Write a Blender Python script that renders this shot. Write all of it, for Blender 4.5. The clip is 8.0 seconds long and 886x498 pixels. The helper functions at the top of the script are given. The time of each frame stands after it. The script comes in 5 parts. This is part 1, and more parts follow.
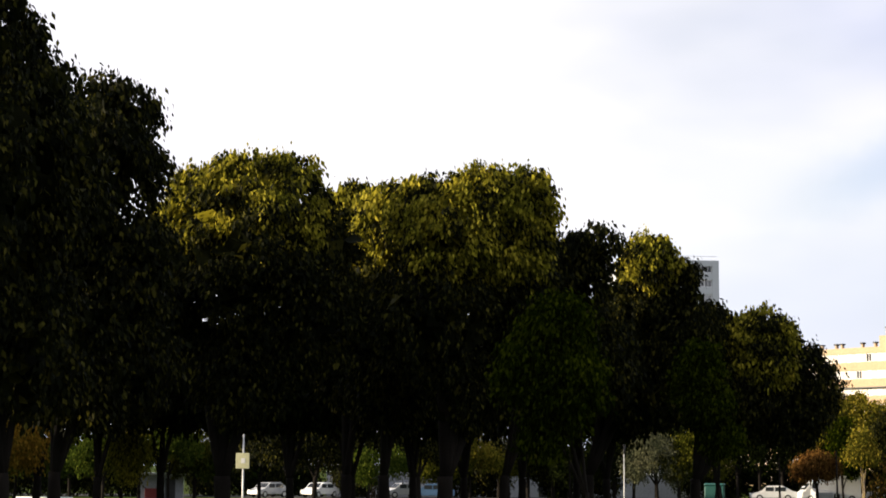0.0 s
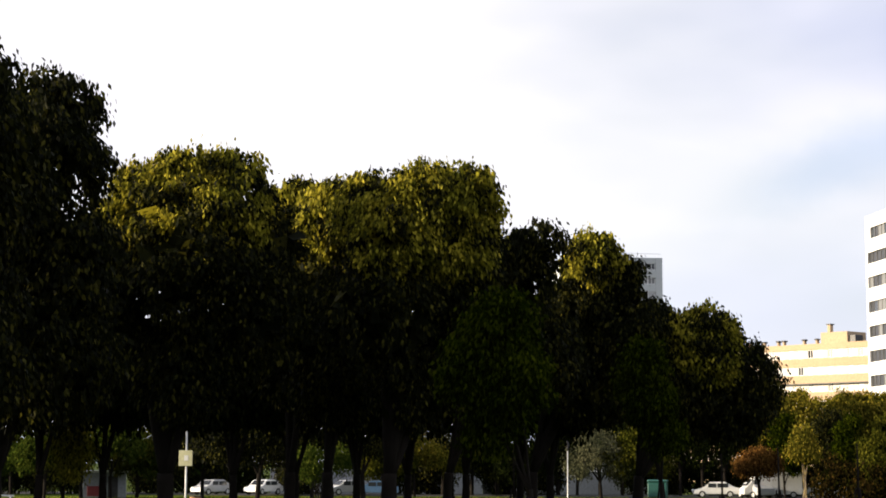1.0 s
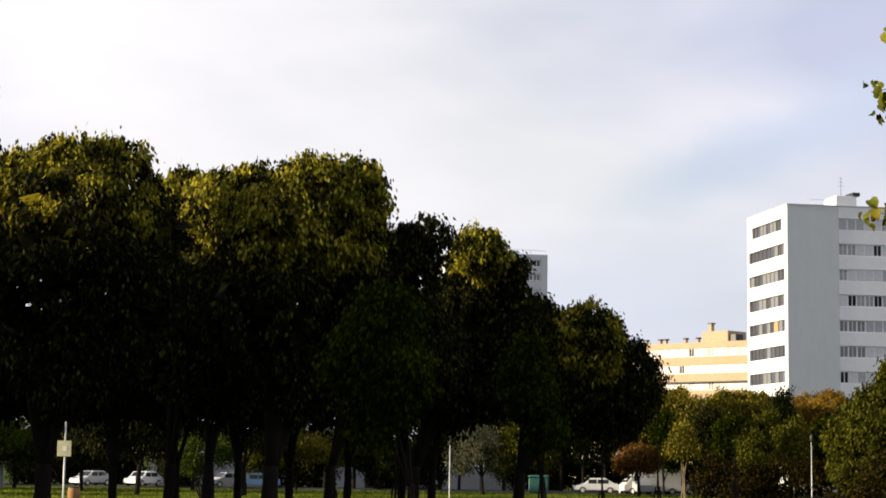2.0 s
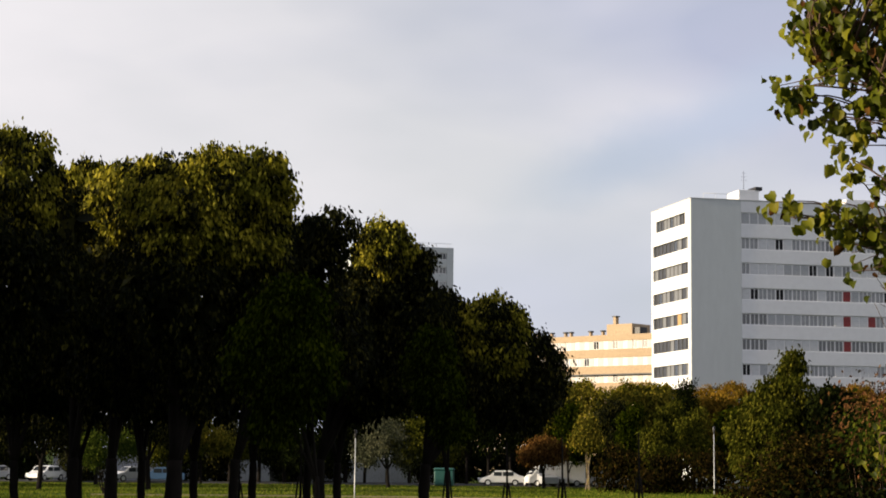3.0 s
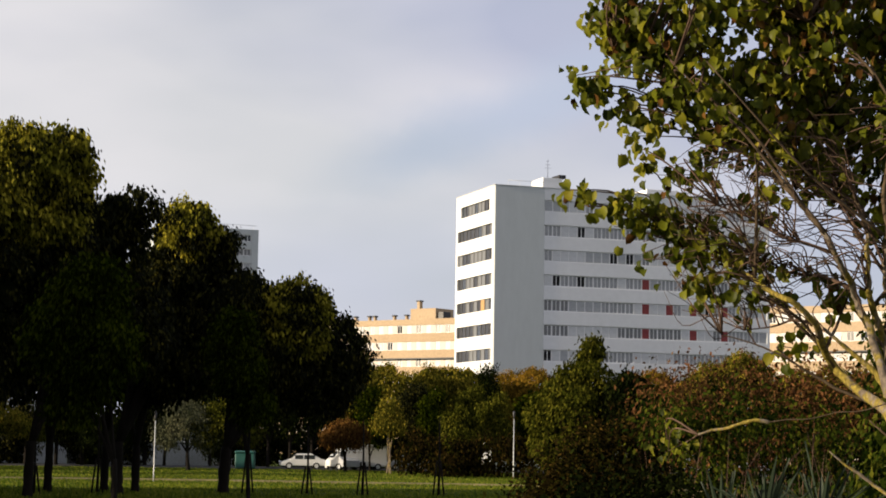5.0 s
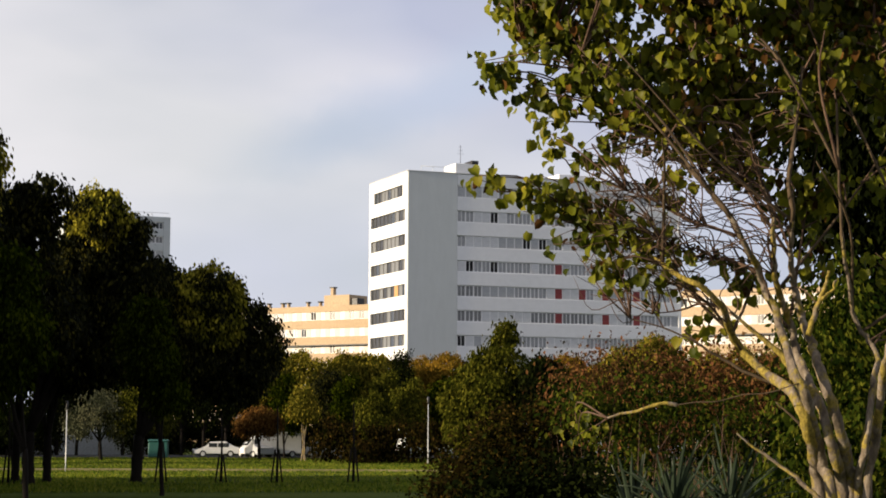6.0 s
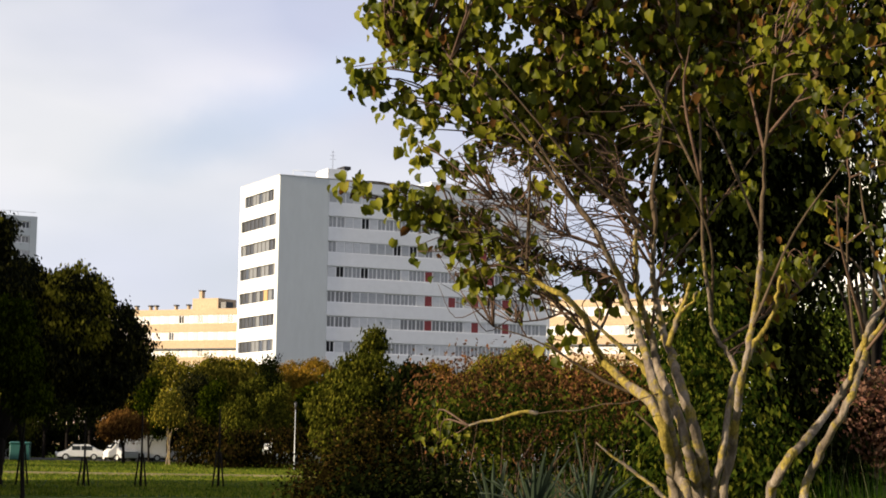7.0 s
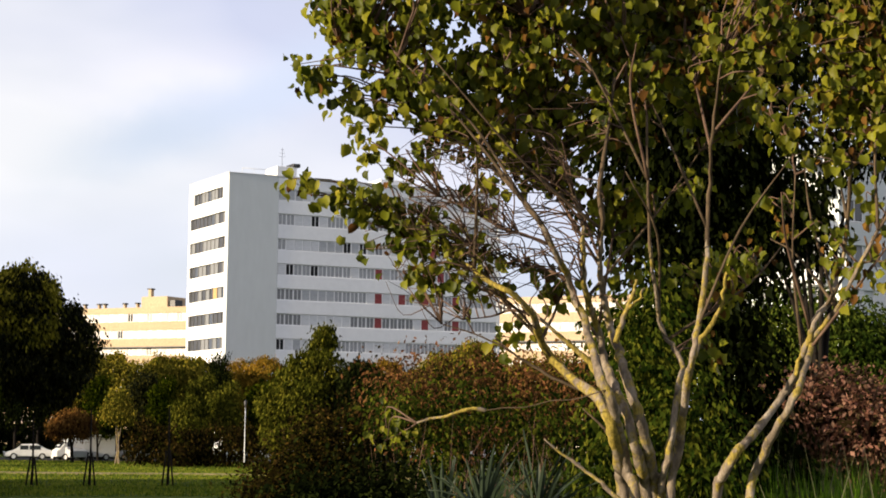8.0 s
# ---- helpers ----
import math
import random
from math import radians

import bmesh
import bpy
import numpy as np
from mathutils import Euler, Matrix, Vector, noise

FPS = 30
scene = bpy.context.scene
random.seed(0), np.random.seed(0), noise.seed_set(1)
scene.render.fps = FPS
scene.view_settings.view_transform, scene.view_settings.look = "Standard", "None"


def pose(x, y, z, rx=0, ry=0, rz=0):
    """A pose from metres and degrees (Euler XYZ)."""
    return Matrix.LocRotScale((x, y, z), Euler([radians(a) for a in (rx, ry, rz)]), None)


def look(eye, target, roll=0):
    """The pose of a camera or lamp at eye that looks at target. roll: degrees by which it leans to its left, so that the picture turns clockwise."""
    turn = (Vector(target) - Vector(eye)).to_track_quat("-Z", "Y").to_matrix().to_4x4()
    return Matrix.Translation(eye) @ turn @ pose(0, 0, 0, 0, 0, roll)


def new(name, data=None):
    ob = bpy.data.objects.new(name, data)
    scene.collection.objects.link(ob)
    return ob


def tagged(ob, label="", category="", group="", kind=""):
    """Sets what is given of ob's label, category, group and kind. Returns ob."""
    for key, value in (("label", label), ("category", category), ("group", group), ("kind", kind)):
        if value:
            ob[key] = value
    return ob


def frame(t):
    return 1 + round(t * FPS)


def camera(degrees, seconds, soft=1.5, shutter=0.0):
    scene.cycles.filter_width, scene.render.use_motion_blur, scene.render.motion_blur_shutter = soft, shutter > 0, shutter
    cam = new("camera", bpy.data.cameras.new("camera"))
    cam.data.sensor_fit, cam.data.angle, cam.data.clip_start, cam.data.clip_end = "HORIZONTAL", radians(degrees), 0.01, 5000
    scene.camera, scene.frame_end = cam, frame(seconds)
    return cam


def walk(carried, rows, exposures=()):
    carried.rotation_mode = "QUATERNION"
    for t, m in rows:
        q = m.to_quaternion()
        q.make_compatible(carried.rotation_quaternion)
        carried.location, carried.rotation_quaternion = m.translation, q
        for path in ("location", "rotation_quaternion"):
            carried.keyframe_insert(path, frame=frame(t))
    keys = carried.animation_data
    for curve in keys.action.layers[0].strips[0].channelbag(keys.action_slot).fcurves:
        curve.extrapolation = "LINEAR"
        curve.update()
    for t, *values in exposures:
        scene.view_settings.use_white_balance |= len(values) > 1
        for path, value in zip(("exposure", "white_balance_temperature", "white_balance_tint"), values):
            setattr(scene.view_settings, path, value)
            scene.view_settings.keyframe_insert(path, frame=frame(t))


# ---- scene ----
LENS = 2 * math.degrees(math.atan(784 / 3200))
EYE_Z, ARM = 3.3, 0.40          # eye above the lawn; the phone is swung at arm's length


def held(azimuth, tilt, roll):
    """The phone at arm's length, turned to that azimuth (clockwise from +y), tilted up and leaning."""
    a, e = radians(azimuth), radians(tilt)
    eye = Vector((ARM * math.sin(a), ARM * math.cos(a), EYE_Z))
    way = Vector((math.sin(a) * math.cos(e), math.cos(a) * math.cos(e), math.sin(e)))
    return look(eye, eye + way, roll)


cam = camera(LENS, 8.0, soft=1.8)
PATH = [
    (0.0, held(-12.890, 6.814, 0.270)),
    (0.5, held(-12.068, 6.988, 0.210)),
    (1.0, held(-11.122, 6.724, 0.160)),
    (1.5, held(-9.254, 6.708, 0.653)),
    (1.7, held(-8.552, 6.614, 0.750)),
    (2.8, held(-4.991, 6.508, 0.600)),
    (3.0, held(-4.510, 6.377, 0.566)),
    (3.5, held(-2.979, 6.428, 0.817)),
    (4.0, held(-1.440, 6.186, 0.720)),
    (4.5, held(0.015, 5.930, 0.670)),
    (5.0, held(1.685, 5.934, 0.890)),
    (5.2, held(2.408, 5.936, 0.920)),
    (6.3, held(5.222, 5.430, 0.100)),
    (6.5, held(5.925, 5.696, 0.180)),
    (7.0, held(8.548, 5.763, 0.960)),
    (7.5, held(9.720, 6.005, 0.960)),
    (8.0, held(10.140, 5.700, 0.650)),
]
EXPOSURES = [(0.0, 1.26), (1.5, 1.16), (3.0, 0.78), (4.5, 0.71), (5.2, 0.73), (6.5, 0.91), (8.0, 1.19)]
walk(cam, PATH, EXPOSURES)

# ---- light: low warm sun from the side under a broken white cloud sheet ----
SUN_WAY = Vector((-0.94, -0.315, 0.21)).normalized()
sun = new("sun", bpy.data.lights.new("sun", "SUN"))
sun.data.energy, sun.data.angle, sun.data.color = 5.0, radians(0.6), (1.0, 0.83, 0.60)
sun.matrix_world = look(SUN_WAY * 50, (0, 0, 0))

world = bpy.data.worlds.new("sky")
scene.world = world
world.use_nodes = True
wt = world.node_tree
wt.nodes.clear()
W = lambda kind: wt.nodes.new(kind)
sky = W("ShaderNodeTexSky")
sky.sky_type, sky.sun_disc = "NISHITA", False
sky.sun_elevation = math.asin(SUN_WAY.z)
sky.sun_rotation = math.atan2(SUN_WAY.x, SUN_WAY.y)
clear = W("ShaderNodeBackground")
clear.inputs["Strength"].default_value = 0.068
cloud = W("ShaderNodeBackground")
cloud.inputs["Strength"].default_value = 0.51
co = W("ShaderNodeTexCoord")
mapping = W("ShaderNodeMapping")
mapping.inputs["Scale"].default_value = (1.0, 0.55, 2.6)
mapping.inputs["Rotation"].default_value = (0.0, 0.35, 0.0)
mapping.inputs["Location"].default_value = (0.35, 0.1, 0.0)
wisps = W("ShaderNodeTexNoise")
wisps.inputs["Scale"].default_value, wisps.inputs["Detail"].default_value = 3.2, 5.0
wisps.inputs["Roughness"].default_value = 0.45
ramp = W("ShaderNodeValToRGB")
ramp.color_ramp.elements[0].position, ramp.color_ramp.elements[1].position = 0.34, 0.58
ramp.color_ramp.elements[0].color = (0.72, 0.72, 0.72, 1)
tone = W("ShaderNodeTexNoise")
tone.inputs["Scale"].default_value, tone.inputs["Detail"].default_value = 2.1, 4.0
tones = W("ShaderNodeValToRGB")
tones.color_ramp.elements[0].position, tones.color_ramp.elements[1].position = 0.36, 0.62
tones.color_ramp.elements[0].color = (0.60, 0.63, 0.80, 1)
tones.color_ramp.elements[1].color = (1.0, 0.965, 0.995, 1)
blend, out = W("ShaderNodeMixShader"), W("ShaderNodeOutputWorld")


def sum_of(op, a, b):
    n = W("ShaderNodeMath")
    n.operation = op
    for value, socket in ((a, n.inputs[0]), (b, n.inputs[1])):
        if isinstance(value, float):
            socket.default_value = value
        else:
            wt.links.new(value, socket)
    return n.outputs[0]


def eased(value, low, high):
    n = W("ShaderNodeMapRange")
    n.interpolation_type = "SMOOTHSTEP"
    n.inputs["From Min"].default_value, n.inputs["From Max"].default_value = low, high
    wt.links.new(value, n.inputs["Value"])
    return n.outputs["Result"]


def toned(base, colour, amount):
    n = W("ShaderNodeMix")
    n.data_type = "RGBA"
    n.inputs[7].default_value = (*colour, 1)
    wt.links.new(base, n.inputs[6])
    wt.links.new(amount, n.inputs[0])
    return n.outputs[2]


axis = W("ShaderNodeSeparateXYZ")
wt.links.new(co.outputs["Generated"], axis.inputs[0])
ragged_edge = W("ShaderNodeTexNoise")
ragged_edge.inputs["Scale"].default_value, ragged_edge.inputs["Detail"].default_value = 14.0, 4.0
wt.links.new(co.outputs["Generated"], ragged_edge.inputs["Vector"])
# height over the rift's slanting line, frayed
over = sum_of("SUBTRACT", sum_of("SUBTRACT", axis.outputs["Z"], sum_of("MULTIPLY", axis.outputs["X"], 0.40)), 0.152)
over = sum_of("ADD", over, sum_of("MULTIPLY", sum_of("SUBTRACT", ragged_edge.outputs["Fac"], 0.5), 0.05))
rift = sum_of("MULTIPLY", eased(over, -0.030, 0.004), eased(over, 0.034, 0.006))
rift = sum_of("MULTIPLY", rift, eased(axis.outputs["X"], -0.07, 0.02))
haze = sum_of("MULTIPLY", eased(axis.outputs["Z"], 0.150, 0.085), 0.45)
clouds = toned(toned(tones.outputs[0], (0.62, 0.68, 0.86), haze), (0.60, 0.68, 0.85), sum_of("MULTIPLY", rift, 0.75))
for a, b in ((co.outputs["Generated"], mapping.inputs[0]), (mapping.outputs[0], wisps.inputs["Vector"]),
             (mapping.outputs[0], tone.inputs["Vector"]), (wisps.outputs["Fac"], ramp.inputs[0]),
             (tone.outputs["Fac"], tones.inputs[0]), (clouds, cloud.inputs["Color"]),
             (sky.outputs[0], clear.inputs["Color"]), (ramp.outputs[0], blend.inputs[0]),
             (clear.outputs[0], blend.inputs[1]), (cloud.outputs[0], blend.inputs[2]), (blend.outputs[0], out.inputs[0])):
    wt.links.new(a, b)


# ---- materials ----
def material(name):
    m = bpy.data.materials.new(name)
    m.use_nodes = True
    nt = m.node_tree
    return m, nt, nt.nodes["Principled BSDF"]


def ramp_node(nt, fac, stops):
    r = nt.nodes.new("ShaderNodeValToRGB")
    e = r.color_ramp.elements
    e[0].position, e[0].color = stops[0][0], (*stops[0][1], 1)
    e[1].position, e[1].color = stops[-1][0], (*stops[-1][1], 1)
    for p, c in stops[1:-1]:
        k = e.new(p)
        k.color = (*c, 1)
    nt.links.new(fac, r.inputs[0])
    return r.outputs[0]


def noise_node(nt, scale, detail=4.0, rough=0.55, stretch=(1, 1, 1), space="Object"):
    c, mp, n = nt.nodes.new("ShaderNodeTexCoord"), nt.nodes.new("ShaderNodeMapping"), nt.nodes.new("ShaderNodeTexNoise")
    mp.inputs["Scale"].default_value = stretch
    n.inputs["Scale"].default_value, n.inputs["Detail"].default_value, n.inputs["Roughness"].default_value = scale, detail, rough
    nt.links.new(c.outputs[space], mp.inputs[0])
    nt.links.new(mp.outputs[0], n.inputs["Vector"])
    return n.outputs["Fac"]


def mixed(nt, a, b, fac, mode="MIX"):
    n = nt.nodes.new("ShaderNodeMix")
    n.data_type, n.blend_type = "RGBA", mode
    for value, socket in ((fac, n.inputs[0]), (a, n.inputs[6]), (b, n.inputs[7])):
        if isinstance(value, bpy.types.NodeSocket):
            nt.links.new(value, socket)
        else:
            socket.default_value = value if isinstance(value, float) else (*value, 1)
    return n.outputs[2]


def bumped(nt, bsdf, height, strength, distance):
    b = nt.nodes.new("ShaderNodeBump")
    b.inputs["Strength"].default_value, b.inputs["Distance"].default_value = strength, distance
    nt.links.new(height, b.inputs["Height"])
    nt.links.new(b.outputs[0], bsdf.inputs["Normal"])


def surface(name, dark, light, coarse=0.4, fine=9.0, rough=0.8, bump=0.3, depth=0.01, metal=0.0, stretch=(1, 1, 1)):
    """A plain surface with large stains and fine grain."""
    m, nt, b = material(name)
    grain_low = 0.93 if dark[1] > 0.4 else 0.72
    big, small = noise_node(nt, coarse, 5, 0.6, stretch), noise_node(nt, fine, 5, 0.6, stretch)
    base = ramp_node(nt, big, ((0.3, dark), (0.7, light)))
    grain = ramp_node(nt, small, ((0.3, (grain_low, grain_low, grain_low)), (0.7, (1.0, 1.0, 1.0))))
    nt.links.new(mixed(nt, base, grain, 1.0, "MULTIPLY"), b.inputs["Base Color"])
    b.inputs["Roughness"].default_value, b.inputs["Metallic"].default_value = rough, metal
    b.inputs["Specular IOR Level"].default_value = 0.5 if rough < 0.7 else 0.12
    bumped(nt, b, small, bump, depth)
    return m


def foliage(name, colours, through_light=0.25, rough=0.9, gloss=0.0, patches=0.5):
    """Leaves: each takes its own colour; light passes through them in part."""
    m, nt, b = material(name)
    geo = nt.nodes.new("ShaderNodeNewGeometry")
    stops = [(i / max(1, len(colours) - 1), c) for i, c in enumerate(colours)]
    own = ramp_node(nt, geo.outputs["Random Per Island"], stops)
    patch = ramp_node(nt, noise_node(nt, patches, 3, 0.6), ((0.32, (0.5, 0.56, 0.5)), (0.68, (1.2, 1.12, 1.0))))
    colour = mixed(nt, own, patch, 1.0, "MULTIPLY")
    nt.links.new(colour, b.inputs["Base Color"])
    b.inputs["Roughness"].default_value = rough
    b.inputs["Specular IOR Level"].default_value = gloss
    t = nt.nodes.new("ShaderNodeBsdfTranslucent")
    nt.links.new(colour, t.inputs[0])
    mx = nt.nodes.new("ShaderNodeMixShader")
    mx.inputs[0].default_value = through_light
    nt.links.new(b.outputs[0], mx.inputs[1])
    nt.links.new(t.outputs[0], mx.inputs[2])
    nt.links.new(mx.outputs[0], nt.nodes["Material Output"].inputs[0])
    return m


# Park leaf in shade: near-black olive, its palest leaves standing for glints.
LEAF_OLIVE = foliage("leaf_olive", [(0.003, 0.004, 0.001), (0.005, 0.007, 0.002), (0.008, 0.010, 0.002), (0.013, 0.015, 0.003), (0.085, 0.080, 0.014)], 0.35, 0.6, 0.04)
# The same leaf in sun: light put into the colour; also one yellow tree.
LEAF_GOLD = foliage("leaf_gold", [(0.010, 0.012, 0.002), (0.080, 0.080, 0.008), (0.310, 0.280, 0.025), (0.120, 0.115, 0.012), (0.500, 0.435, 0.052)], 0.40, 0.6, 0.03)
# Near-black leaf: deep shade among the trees is put into its colour.
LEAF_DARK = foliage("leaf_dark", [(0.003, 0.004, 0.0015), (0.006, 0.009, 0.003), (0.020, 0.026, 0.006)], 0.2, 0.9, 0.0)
LEAF_GREEN = foliage("leaf_green", [(0.014, 0.026, 0.005), (0.036, 0.056, 0.008), (0.090, 0.110, 0.018)], 0.25)
# Ivy leaf, also on the crooked tree; its shade is in the near-black colour.
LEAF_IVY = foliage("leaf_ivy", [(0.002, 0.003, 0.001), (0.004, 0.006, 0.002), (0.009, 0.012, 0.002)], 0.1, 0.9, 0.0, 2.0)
LEAF_DEEP = foliage("leaf_deep", [(0.004, 0.008, 0.0006), (0.012, 0.020, 0.001), (0.050, 0.064, 0.004)], 0.4)
LEAF_SPRING = foliage("leaf_spring", [(0.010, 0.014, 0.002), (0.048, 0.054, 0.007), (0.125, 0.120, 0.016)], 0.3)
LEAF_BELT = foliage("leaf_belt", [(0.022, 0.030, 0.006), (0.090, 0.088, 0.012), (0.170, 0.145, 0.018), (0.230, 0.175, 0.026)], 0.2)
LEAF_RUST = foliage("leaf_rust", [(0.080, 0.060, 0.010), (0.190, 0.120, 0.016), (0.270, 0.150, 0.022)], 0.25)
LEAF_RED = foliage("leaf_red", [(0.008, 0.006, 0.002), (0.105, 0.046, 0.020), (0.210, 0.095, 0.042), (0.020, 0.022, 0.004), (0.240, 0.130, 0.050)], 0.35, 0.9, 0.0, 2.2)
LEAF_ROSE = foliage("leaf_rose", [(0.006, 0.006, 0.003), (0.060, 0.028, 0.020), (0.200, 0.095, 0.075), (0.022, 0.026, 0.006), (0.300, 0.165, 0.130)], 0.3, 0.9, 0.0, 3.0)
# Brown leaf darkened all over to carry the shade low in the shrubs.
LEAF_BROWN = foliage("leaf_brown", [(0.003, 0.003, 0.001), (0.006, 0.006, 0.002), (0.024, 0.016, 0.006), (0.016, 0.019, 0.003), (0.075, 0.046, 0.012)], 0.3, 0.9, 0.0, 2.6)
LEAF_GREY = foliage("leaf_grey", [(0.030, 0.036, 0.020), (0.065, 0.070, 0.042), (0.110, 0.112, 0.072)], 0.2)
LEAF_NEAR = foliage("leaf_near", [(0.020, 0.028, 0.003), (0.085, 0.105, 0.009), (0.215, 0.225, 0.018), (0.045, 0.060, 0.006), (0.240, 0.235, 0.020), (0.110, 0.125, 0.012), (0.280, 0.245, 0.024)], 0.52, 0.45, 0.12, 3.0)
LEAF_SEAR = foliage("leaf_sear", [(0.030, 0.016, 0.006), (0.080, 0.038, 0.013), (0.150, 0.075, 0.022), (0.200, 0.110, 0.030)], 0.35)
LEAF_BLADE = foliage("leaf_blade", [(0.016, 0.027, 0.018), (0.040, 0.056, 0.038), (0.090, 0.110, 0.078)], 0.15, 0.45, 0.12)
LEAF_GRASS = foliage("leaf_grass", [(0.042, 0.074, 0.006), (0.090, 0.138, 0.013), (0.160, 0.195, 0.021), (0.225, 0.225, 0.040)], 0.45, 0.6, 0.03, 0.12)
LEAF_LUSH = foliage("leaf_lush", [(0.040, 0.090, 0.006), (0.070, 0.150, 0.010), (0.120, 0.200, 0.020)], 0.5, 0.6, 0.03, 0.6)
LEAF_SHRUB = foliage("leaf_shrub", [(0.005, 0.010, 0.002), (0.015, 0.028, 0.004), (0.045, 0.062, 0.008), (0.095, 0.100, 0.013)], 0.35, 0.9, 0.0, 2.4)
# Far darker than real bark: the shade on trunks and limbs is put in.
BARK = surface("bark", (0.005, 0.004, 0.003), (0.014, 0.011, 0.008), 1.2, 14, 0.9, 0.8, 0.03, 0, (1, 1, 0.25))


def lichened_bark(name, amount):
    """Grey-brown bark with pale worn streaks and yellow lichen in patches; amount: the share that is lichened."""
    m, nt, b = material(name)
    streak = noise_node(nt, 14, 6, 0.65, (1, 1, 0.3))
    fine = noise_node(nt, 70, 5, 0.7, (1, 1, 0.5))
    spots = noise_node(nt, 9, 5, 0.7, (1, 1, 0.6))
    base = ramp_node(nt, streak, ((0.30, (0.050, 0.040, 0.030)), (0.50, (0.17, 0.135, 0.10)), (0.72, (0.33, 0.28, 0.22))))
    mask = ramp_node(nt, spots, ((0.56 - amount * 0.25, (0, 0, 0)), (0.64 - amount * 0.25, (1, 1, 1))))
    crust = ramp_node(nt, fine, ((0.3, (0.13, 0.10, 0.025)), (0.7, (0.33, 0.25, 0.05))))
    colour = mixed(nt, base, crust, mask)
    grain = ramp_node(nt, fine, ((0.3, (0.6, 0.6, 0.6)), (0.7, (1.05, 1.05, 1.05))))
    nt.links.new(mixed(nt, colour, grain, 1.0, "MULTIPLY"), b.inputs["Base Color"])
    b.inputs["Roughness"].default_value, b.inputs["Specular IOR Level"].default_value = 0.9, 0.1
    bumped(nt, b, streak, 1.0, 0.02)
    return m


BARK_PALE = lichened_bark("bark_pale", 0.22)
LICHEN = lichened_bark("bark_lichen", 0.62)
BARK_BROWN = surface("brown_bark", (0.030, 0.022, 0.014), (0.12, 0.085, 0.052), 10.0, 50, 0.9, 0.6, 0.006, 0, (1, 1, 0.4))
TWIG = surface("twig_bark", (0.046, 0.028, 0.020), (0.15, 0.096, 0.066), 8.0, 60, 0.9, 0.4, 0.003)
WHITE_WALL = surface("white_render", (0.70, 0.71, 0.72), (0.76, 0.77, 0.78), 0.12, 1.5, 0.85, 0.15, 0.01)
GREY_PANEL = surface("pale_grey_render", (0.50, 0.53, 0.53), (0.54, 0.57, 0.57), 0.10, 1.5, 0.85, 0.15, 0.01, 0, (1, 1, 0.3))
ORANGE_WALL = surface("ochre_render", (0.40, 0.297, 0.192), (0.46, 0.348, 0.230), 0.12, 3.0, 0.85, 0.2, 0.01)
CREAM_WALL = surface("cream_render", (0.56, 0.50, 0.45), (0.64, 0.58, 0.53), 0.12, 3.0, 0.85, 0.2, 0.01)
TOWER_WALL = surface("grey_render", (0.42, 0.45, 0.46), (0.50, 0.53, 0.54), 0.1, 3.0, 0.85, 0.2, 0.01)
LOW_WALL = surface("blue_grey_render", (0.30, 0.315, 0.345), (0.38, 0.395, 0.425), 0.3, 5.0, 0.85, 0.2, 0.01)
ROOF = surface("roof_gravel", (0.22, 0.21, 0.20), (0.32, 0.31, 0.29), 0.6, 20, 0.95, 0.5, 0.02)
FRAME_WHITE = surface("window_frame_white", (0.66, 0.66, 0.66), (0.76, 0.76, 0.76), 2, 20, 0.5, 0.05, 0.002)
FRAME_GREY = surface("window_frame_grey", (0.16, 0.16, 0.16), (0.22, 0.22, 0.22), 2, 20, 0.5, 0.05, 0.002)
SHUTTER_GREY = surface("shutter_grey", (0.36, 0.375, 0.39), (0.44, 0.455, 0.47), 1.0, 12, 0.6, 0.3, 0.01, 0, (1, 1, 6))
SHUTTER_PALE = surface("shutter_pale", (0.50, 0.51, 0.52), (0.60, 0.61, 0.62), 1.0, 12, 0.6, 0.3, 0.01, 0, (1, 1, 6))
SHUTTER_RED = surface("shutter_red", (0.20, 0.020, 0.022), (0.28, 0.035, 0.035), 1.0, 12, 0.6, 0.3, 0.01, 0, (1, 1, 6))
SHUTTER_OCHRE = surface("awning_ochre", (0.42, 0.26, 0.12), (0.50, 0.32, 0.16), 1.0, 12, 0.7, 0.3, 0.01)
CURTAIN = surface("curtain_behind_glass", (0.14, 0.145, 0.15), (0.22, 0.225, 0.23), 2.0, 20, 0.35, 0.1, 0.004, 0, (8, 8, 1))
CURTAIN_PALE = surface("pale_curtain", (0.22, 0.23, 0.24), (0.42, 0.43, 0.44), 1.4, 20, 0.35, 0.1, 0.004, 0, (8, 8, 1))
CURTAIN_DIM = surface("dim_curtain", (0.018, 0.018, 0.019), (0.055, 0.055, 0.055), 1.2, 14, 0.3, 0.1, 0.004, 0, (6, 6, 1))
METAL_DARK = surface("dark_metal", (0.03, 0.03, 0.032), (0.06, 0.06, 0.062), 3, 30, 0.5, 0.1, 0.002, 0.6)
METAL_PALE = surface("galvanised_metal", (0.46, 0.47, 0.47), (0.60, 0.61, 0.60), 3, 30, 0.45, 0.1, 0.002, 0.2)
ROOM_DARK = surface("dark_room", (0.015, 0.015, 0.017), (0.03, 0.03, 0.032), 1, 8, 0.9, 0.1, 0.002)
SAND = surface("sandy_path", (0.15, 0.13, 0.06), (0.22, 0.185, 0.09), 0.4, 8, 0.95, 0.4, 0.02)
ASPHALT = surface("asphalt", (0.045, 0.045, 0.045), (0.07, 0.07, 0.068), 0.4, 30, 0.9, 0.5, 0.01)
TYRE = surface("tyre_rubber", (0.015, 0.015, 0.015), (0.03, 0.03, 0.03), 3, 30, 0.85, 0.2, 0.003)
